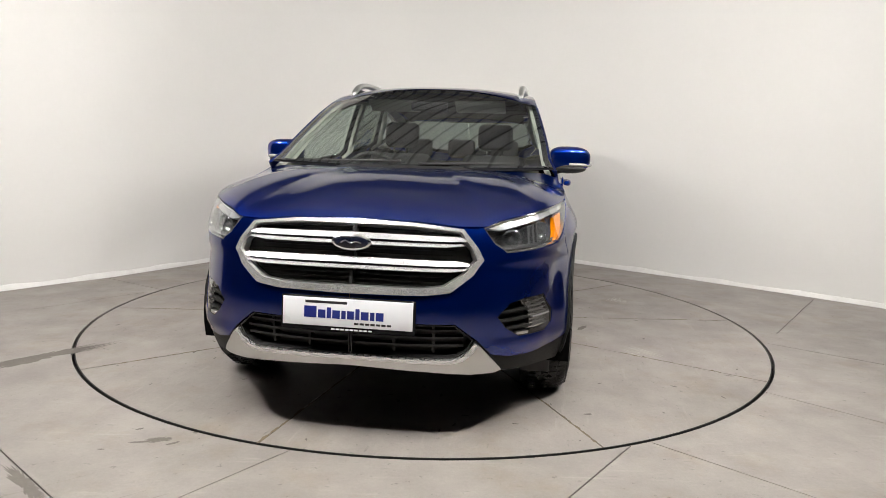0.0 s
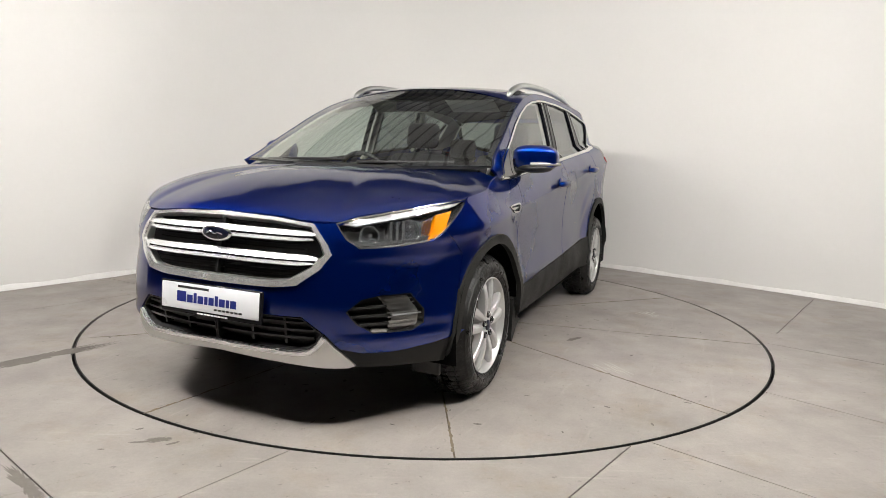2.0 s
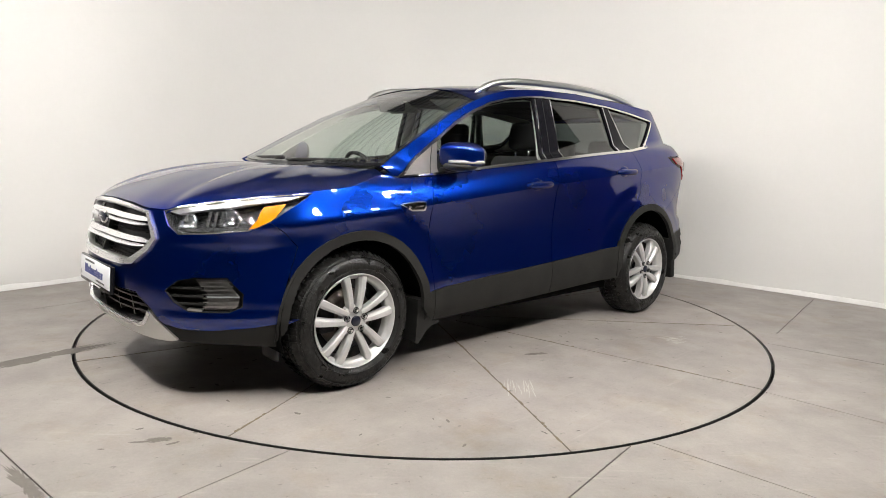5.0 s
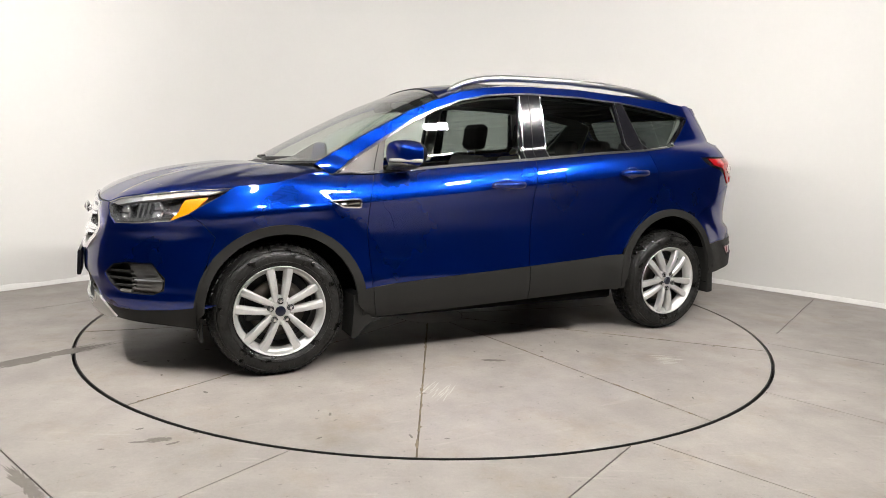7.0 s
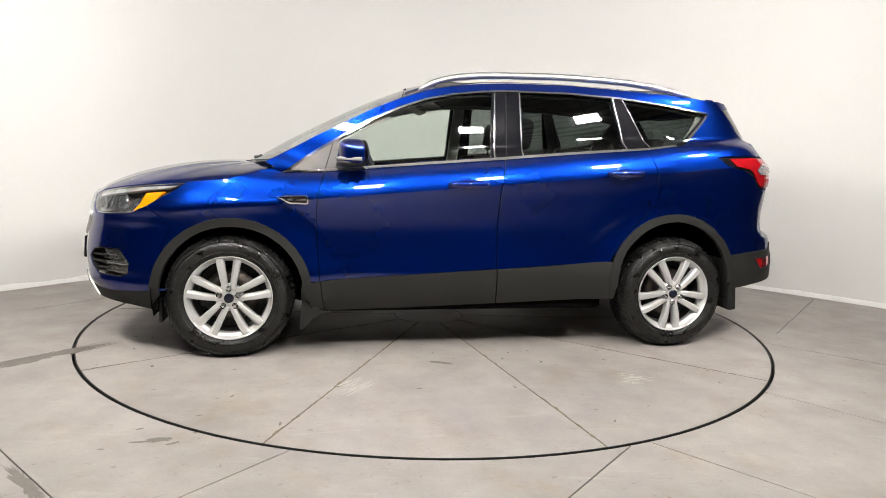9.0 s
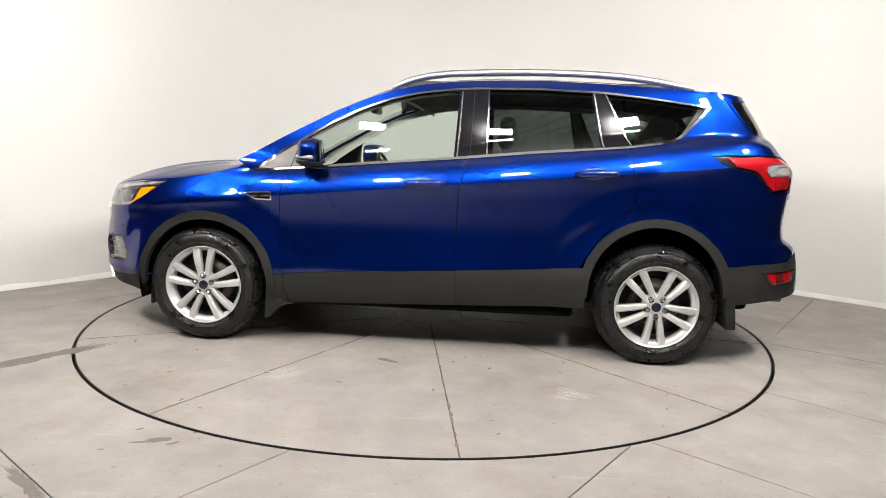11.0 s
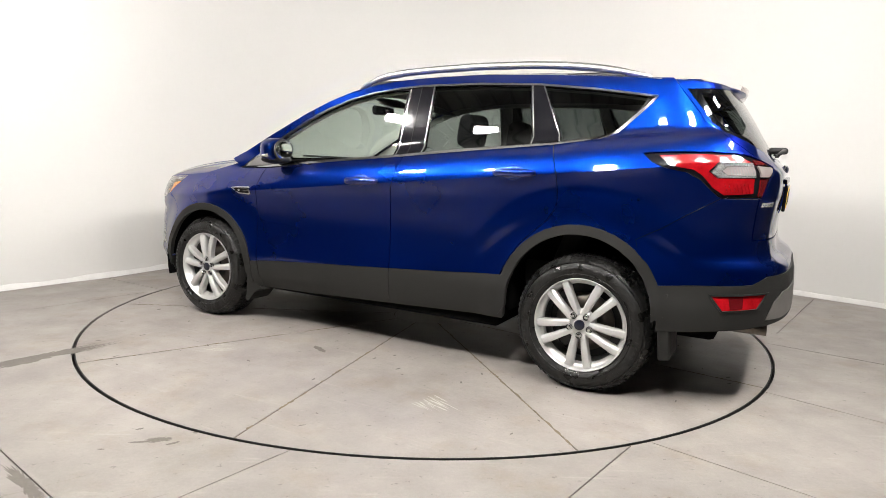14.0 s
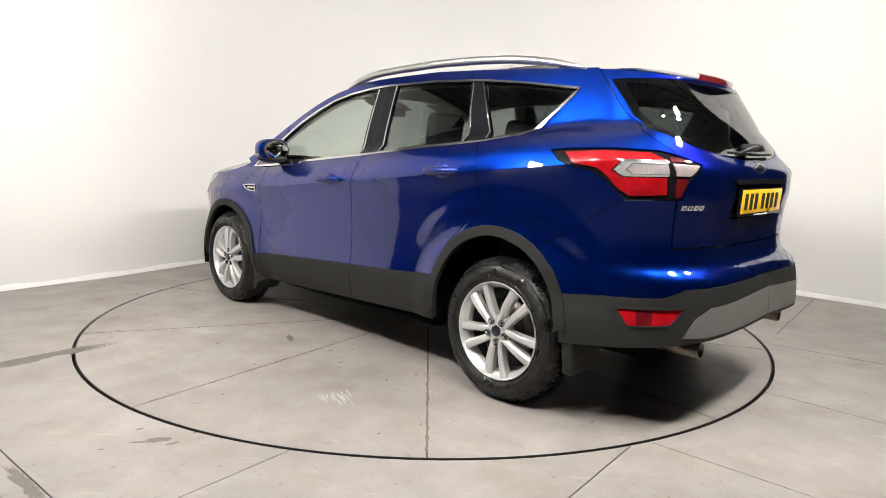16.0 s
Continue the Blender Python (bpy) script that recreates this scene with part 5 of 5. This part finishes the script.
def build_wheels():
    R, rim_r = .345, .240
    wheel = new("wheel")
    wheel.parent = car
    tagged(wheel, "silver ten-spoke alloy wheel with a black tyre")
    # local y points outwards; 0 is the outer rim face
    bm = bmesh.new()
    prof = [(.222, -.20), (.245, -.205), (.30, -.222), (.325, -.218), (.338, -.20), (R, -.175), (R, -.06), (.339, -.028), (.326, -.006), (.30, .012), (.275, .016), (.252, .008), (.240, -.004), (.228, -.012)]
    lathe(bm, prof, 72, "y")
    tyre = part("tyre", bm, RUBBER, wheel, "black rubber tyre")
    bm = bmesh.new()
    rnd = random.Random(3)
    for row, (y0, y1, n) in enumerate(((-.232 + .045, -.150, 64), (-.148, -.120, 72), (-.114, -.088, 72), (-.082, -.044, 64))):
        for k in range(n):
            a = 2 * math.pi * (k + .5 * (row % 2)) / n
            w = R * math.pi / n * .74
            m = Matrix.Rotation(-a, 4, "Y") @ pose(R + .001, 0, 0, 18 if row % 2 else -18, 0, 0)
            box(bm, -.004, .004, y0 + .002, y1 - .002, -w, w, 0, m)
    for k in range(64):
        a = 2 * math.pi * k / 64
        m = Matrix.Rotation(-a, 4, "Y") @ pose(.333, -.021, 0, 0, 0, 30)
        box(bm, -.005, .003, -.02, .016, -.010, .010, 0, m)
    part("tread", bm, RUBBER, wheel, smooth=False)
    bm = bmesh.new()
    for r in (.262, .318):
        lathe(bm, [(r - .0025, .0155 if r < .3 else .003), (r, .019 if r < .3 else .007), (r + .0025, .0155 if r < .3 else .001)], 64, "y")
    for k in range(26):
        a = 2 * math.pi * k / 70 + (0 if k < 13 else 2.4)
        m = Matrix.Rotation(-a, 4, "Y") @ pose(.29, .0135, 0)
        box(bm, -.010, .010, -.002, .0018, -.006, .006, 0, m)
    part("sidewall_relief", bm, RUBBER, wheel, smooth=False)
    bm = bmesh.new()
    lathe(bm, [(.204, -.060), (.207, -.034), (.215, -.026), (.2235, -.022), (.2275, -.004), (.2325, .004), (.2360, .007), (.2385, .002), (.234, -.006), (.226, -.02), (.226, -.03)], 80, "y", closed=False)
    rim = part("rim", bm, SILVER, wheel, "silver alloy rim")
    # inner barrel, coloured darker than the rim for the shade between spokes
    bm = bmesh.new()
    lathe(bm, [(.217, -.035), (.208, -.06), (.203, -.12), (.205, -.19), (.222, -.19)], 64, "y")
    part("rim_barrel", bm, SHADED_BARREL, wheel, "inner barrel, darkened for the shade behind the spokes")
    # ten spokes in five pairs
    for k in range(5):
        for s in (-1, 1):
            bm = bmesh.new()
            rows = []
            for i in range(9):
                f = i / 8
                r = .046 + (.2295 - .046) * f
                off = s * (.0185 + .0310 * f)
                wide = .0150 + .0085 * f
                y = -.006 + .022 * math.sin(math.pi * min(1, f * .9 + .05)) * .6 - .004 * f
                sec = [(-wide, y - .042), (-wide, y - .013), (-wide * .45, y - .0005), (.1 * wide, y), (wide * .78, y - .001), (wide, y - .006), (wide, y - .042)]
                sec = sec if s > 0 else [(-d, e) for d, e in reversed(sec)]
                rows.append([bm.verts.new((r, q[1], off + q[0])) for q in sec])
            for a, b in zip(rows, rows[1:]):
                for j in range(6):
                    bm.faces.new((a[j], b[j], b[j + 1], a[j + 1]))
            bm.faces.new(rows[0])
            bmesh.ops.recalc_face_normals(bm, faces=bm.faces)
            bmesh.ops.transform(bm, matrix=Matrix.Rotation(-radians(90 + 72 * k), 4, "Y"), verts=bm.verts)
            bmesh.ops.bevel(bm, geom=[e for e in bm.edges if len(e.link_faces) == 2 and e.calc_face_angle(0) > .7], offset=.002, segments=1, affect="EDGES")
            part("spoke", bm, SILVER, wheel, smooth=False)
    bm = bmesh.new()
    lathe(bm, [(0, -.004), (.028, -.004), (.033, -.006), (.058, -.010), (.072, -.014), (.078, -.022), (.078, -.05)], 48, "y")
    part("hub", bm, SILVER, wheel)
    bm = bmesh.new()
    lathe(bm, [(0, .006), (.022, .005), (.0265, .002), (.027, -.006)], 32, "y")
    part("centre_cap", bm, BADGE_BLUE, wheel, "dark blue centre cap")
    for k in range(5):
        bm = bmesh.new()
        a = radians(90 + 72 * k)
        c = (.054 * math.cos(a), .0015, .054 * math.sin(a))
        lathe(bm, [(.0, .010), (.007, .010), (.0085, .008), (.0095, -.002), (.011, -.003)], 6, "y", c)
        part("wheel_nut", bm, CHROME, wheel, smooth=False)
        # black ring round the nut, colouring in the shade of its recess
        bm = bmesh.new()
        lathe(bm, [(.0165, .0005), (.0165, -.006), (.012, -.006)], 20, "y", c)
        part("nut_recess_shade", bm, BLACK, wheel)
    bm = bmesh.new()
    lathe(bm, [(.05, -.09), (.15, -.09), (.15, -.112), (.05, -.112)], 48, "y", closed=True)
    part("brake_disc", bm, DISC, wheel, "steel brake disc")
    bm = bmesh.new()
    box(bm, .075, .165, -.125, -.07, -.06, .06, .012)
    # added black backing disc, keeps the gaps between the spokes dark
    lathe(bm, [(.0, -.13), (.195, -.13)], 40, "y")
    part("caliper_and_backing", bm, BLACK, wheel)
    base = SHIFT
    poses = []
    for x, spin in ((1.345, 0), (-1.345, 36)):
        poses.append(base @ pose(x, .884, R) @ Matrix.Rotation(radians(spin), 4, "Y"))
        poses.append(base @ pose(x, -.884, R, 0, 0, 180) @ Matrix.Rotation(radians(spin), 4, "Y"))
    wheel.matrix_basis = poses[0]
    for m in poses[1:]:
        copy_thing(wheel, m)


def build_cabin():
    # inner linings
    piece("door_lining", S([(1.10, .35), (1.10, 1.035), (.81, 1.052), (.245, 1.104), (-.62, 1.184), (-1.136, 1.228), (-1.75, 1.262), (-1.75, .35)]), CABIN, None, "dark inner lining", holes=[grow(HOLE_F, .05), grow(HOLE_R, .05)], off=-.055, depth=.02, step=.06)
    piece("pillar_lining", S([(1.06, 1.06), (.898, 1.150), (.736, 1.250), (.572, 1.345), (.407, 1.425), (.239, 1.485), (.069, 1.522), (-.104, 1.545), (-.262, 1.555), (-.64, 1.558), (-1.0, 1.545), (-1.32, 1.512), (-1.55, 1.48), (-1.43, 1.31), (-1.37, 1.25), (-1.75, 1.25), (-1.78, 1.48), (-1.60, 1.55), (-1.038, 1.592), (-.659, 1.608), (-.294, 1.601), (-.116, 1.59), (.06, 1.569), (.232, 1.531), (.402, 1.474), (.569, 1.401), (.735, 1.314), (.998, 1.173), (1.12, 1.09)]), LINING, None, "pale pillar lining", off=-.035, depth=.02, step=.04)
    for a, b, wide in (((-.21, 1.16), (-.235, 1.55), .085), ((-1.07, 1.24), (-.98, 1.54), .07)):
        piece("pillar_cover", S([(a[0] + wide / 2, a[1]), (b[0] + wide / 2, b[1]), (b[0] - wide / 2, b[1]), (a[0] - wide / 2, a[1])]), LINING, None, off=-.03, depth=.02, step=.06)
    bm = bmesh.new()
    rows = []
    for x in np.linspace(.28, -1.75, 20):
        rows.append([bm.verts.new((x, y, float(roof_mid(x)) - .055 - .05 * (abs(y) / .56) ** 2.4)) for y in np.linspace(-.56, .56, 13)])
    for a, b in zip(rows, rows[1:]):
        for j in range(12):
            bm.faces.new((a[j], a[j + 1], b[j + 1], b[j]))
    part("headlining", bm, CABIN, car, "headlining", at=SHIFT)
    bm = bmesh.new()
    box(bm, .60, 1.16, -.70, .70, .70, 1.03, .06)
    box(bm, .55, .85, -.58, -.17, .95, 1.085, .05)
    box(bm, .56, .78, -.14, .14, .55, 1.02, .04)
    box(bm, -.2, .6, -.11, .11, .40, .66, .04)
    dash = part("dashboard", bm, CABIN, car, "dark dashboard", at=SHIFT)
    bm = bmesh.new()
    n = 40
    ring = []
    for i in range(n):
        a = 2 * math.pi * i / n
        ring.append((.0, .185 * math.cos(a), .185 * math.sin(a)))
    tube(bm, ring + [ring[0], ring[1]], .014, 8)
    box(bm, -.03, .03, -.075, .075, -.06, .055, .02)
    for a in (0, 180, 270):
        box(bm, -.008, .008, .05, .18, -.018, .018, .006, Matrix.Rotation(radians(a), 4, "X"))
    wheel_pose = SHIFT @ pose(.44, -.37, 1.0, 0, 24, 0)
    part("steering_wheel", bm, BLACK, car, "black steering wheel", at=wheel_pose)
    for y in (.37, -.37):
        s = new("front_seat")
        s.parent, s.matrix_basis = car, SHIFT @ pose(-.02, y, .36)
        tagged(s, "dark fabric front seat")
        bm = bmesh.new()
        box(bm, -.24, .28, -.25, .25, .04, .24, .06, segments=3)
        part("seat_cushion", bm, SEATS, s)
        bm = bmesh.new()
        box(bm, -.07, .07, -.25, .25, 0, .66, .06, pose(-.22, 0, .18, 0, -16, 0), 3)
        part("backrest", bm, SEATS, s)
        bm = bmesh.new()
        box(bm, -.05, .05, -.135, .135, 0, .20, .045, pose(-.42, 0, .86, 0, -8, 0), 3)
        part("headrest", bm, SEATS, s)
        for d in (-.06, .06):
            bm = bmesh.new()
            tube(bm, [(-.40, d, .78), (-.415, d, .9)], .007, 8)
            part("headrest_post", bm, CHROME, s)
    bench = new("rear_bench")
    bench.parent, bench.matrix_basis = car, SHIFT @ pose(-.92, 0, .40)
    tagged(bench, "dark fabric rear bench with headrests")
    bm = bmesh.new()
    box(bm, -.2, .30, -.62, .62, .04, .22, .06)
    part("seat_cushion", bm, SEATS, bench)
    for y0, y1 in ((-.64, .13), (.15, .64)):
        bm = bmesh.new()
        box(bm, -.07, .07, y0, y1, 0, .60, .05, pose(-.22, 0, .15, 0, -20, 0))
        part("backrest", bm, SEATS, bench)
    for y in (-.40, 0, .40):
        bm = bmesh.new()
        box(bm, -.045, .045, -.125, .125, 0, .17, .04, pose(-.44, y, .75, 0, -8, 0), 3)
        part("headrest", bm, SEATS, bench)
    bm = bmesh.new()
    box(bm, -.02, .02, -.12, .12, -.032, .032, .012)
    part("interior_mirror", bm, GLOSS_BLACK, car, at=SHIFT @ pose(.47, 0, 1.475))
    for side in (1, -1):
        bm = bmesh.new()
        box(bm, -.005, .005, -.17, .17, -.08, .08, .004, pose(0, 0, 0, 0, 66, 0))
        part("sun_visor", bm, LINING, car, at=SHIFT @ pose(.18, side * .30, 1.50))


wings, front_doors, rear_doors = build_body()
build_bonnet()
build_screen()
build_roof()
build_windows(front_doors, rear_doors)
build_handles(front_doors, rear_doors)
build_mirrors()
build_front()
build_lamps()
build_rear()
build_under()
build_wheels()
build_cabin()


def motions():
    rows = []
    for i in range(17):
        rows.append((float(i), pose(*AXIS, 0, 0, 0, turn(i))))
    walk(turntable, rows)
    walk(car, rows)


motions()
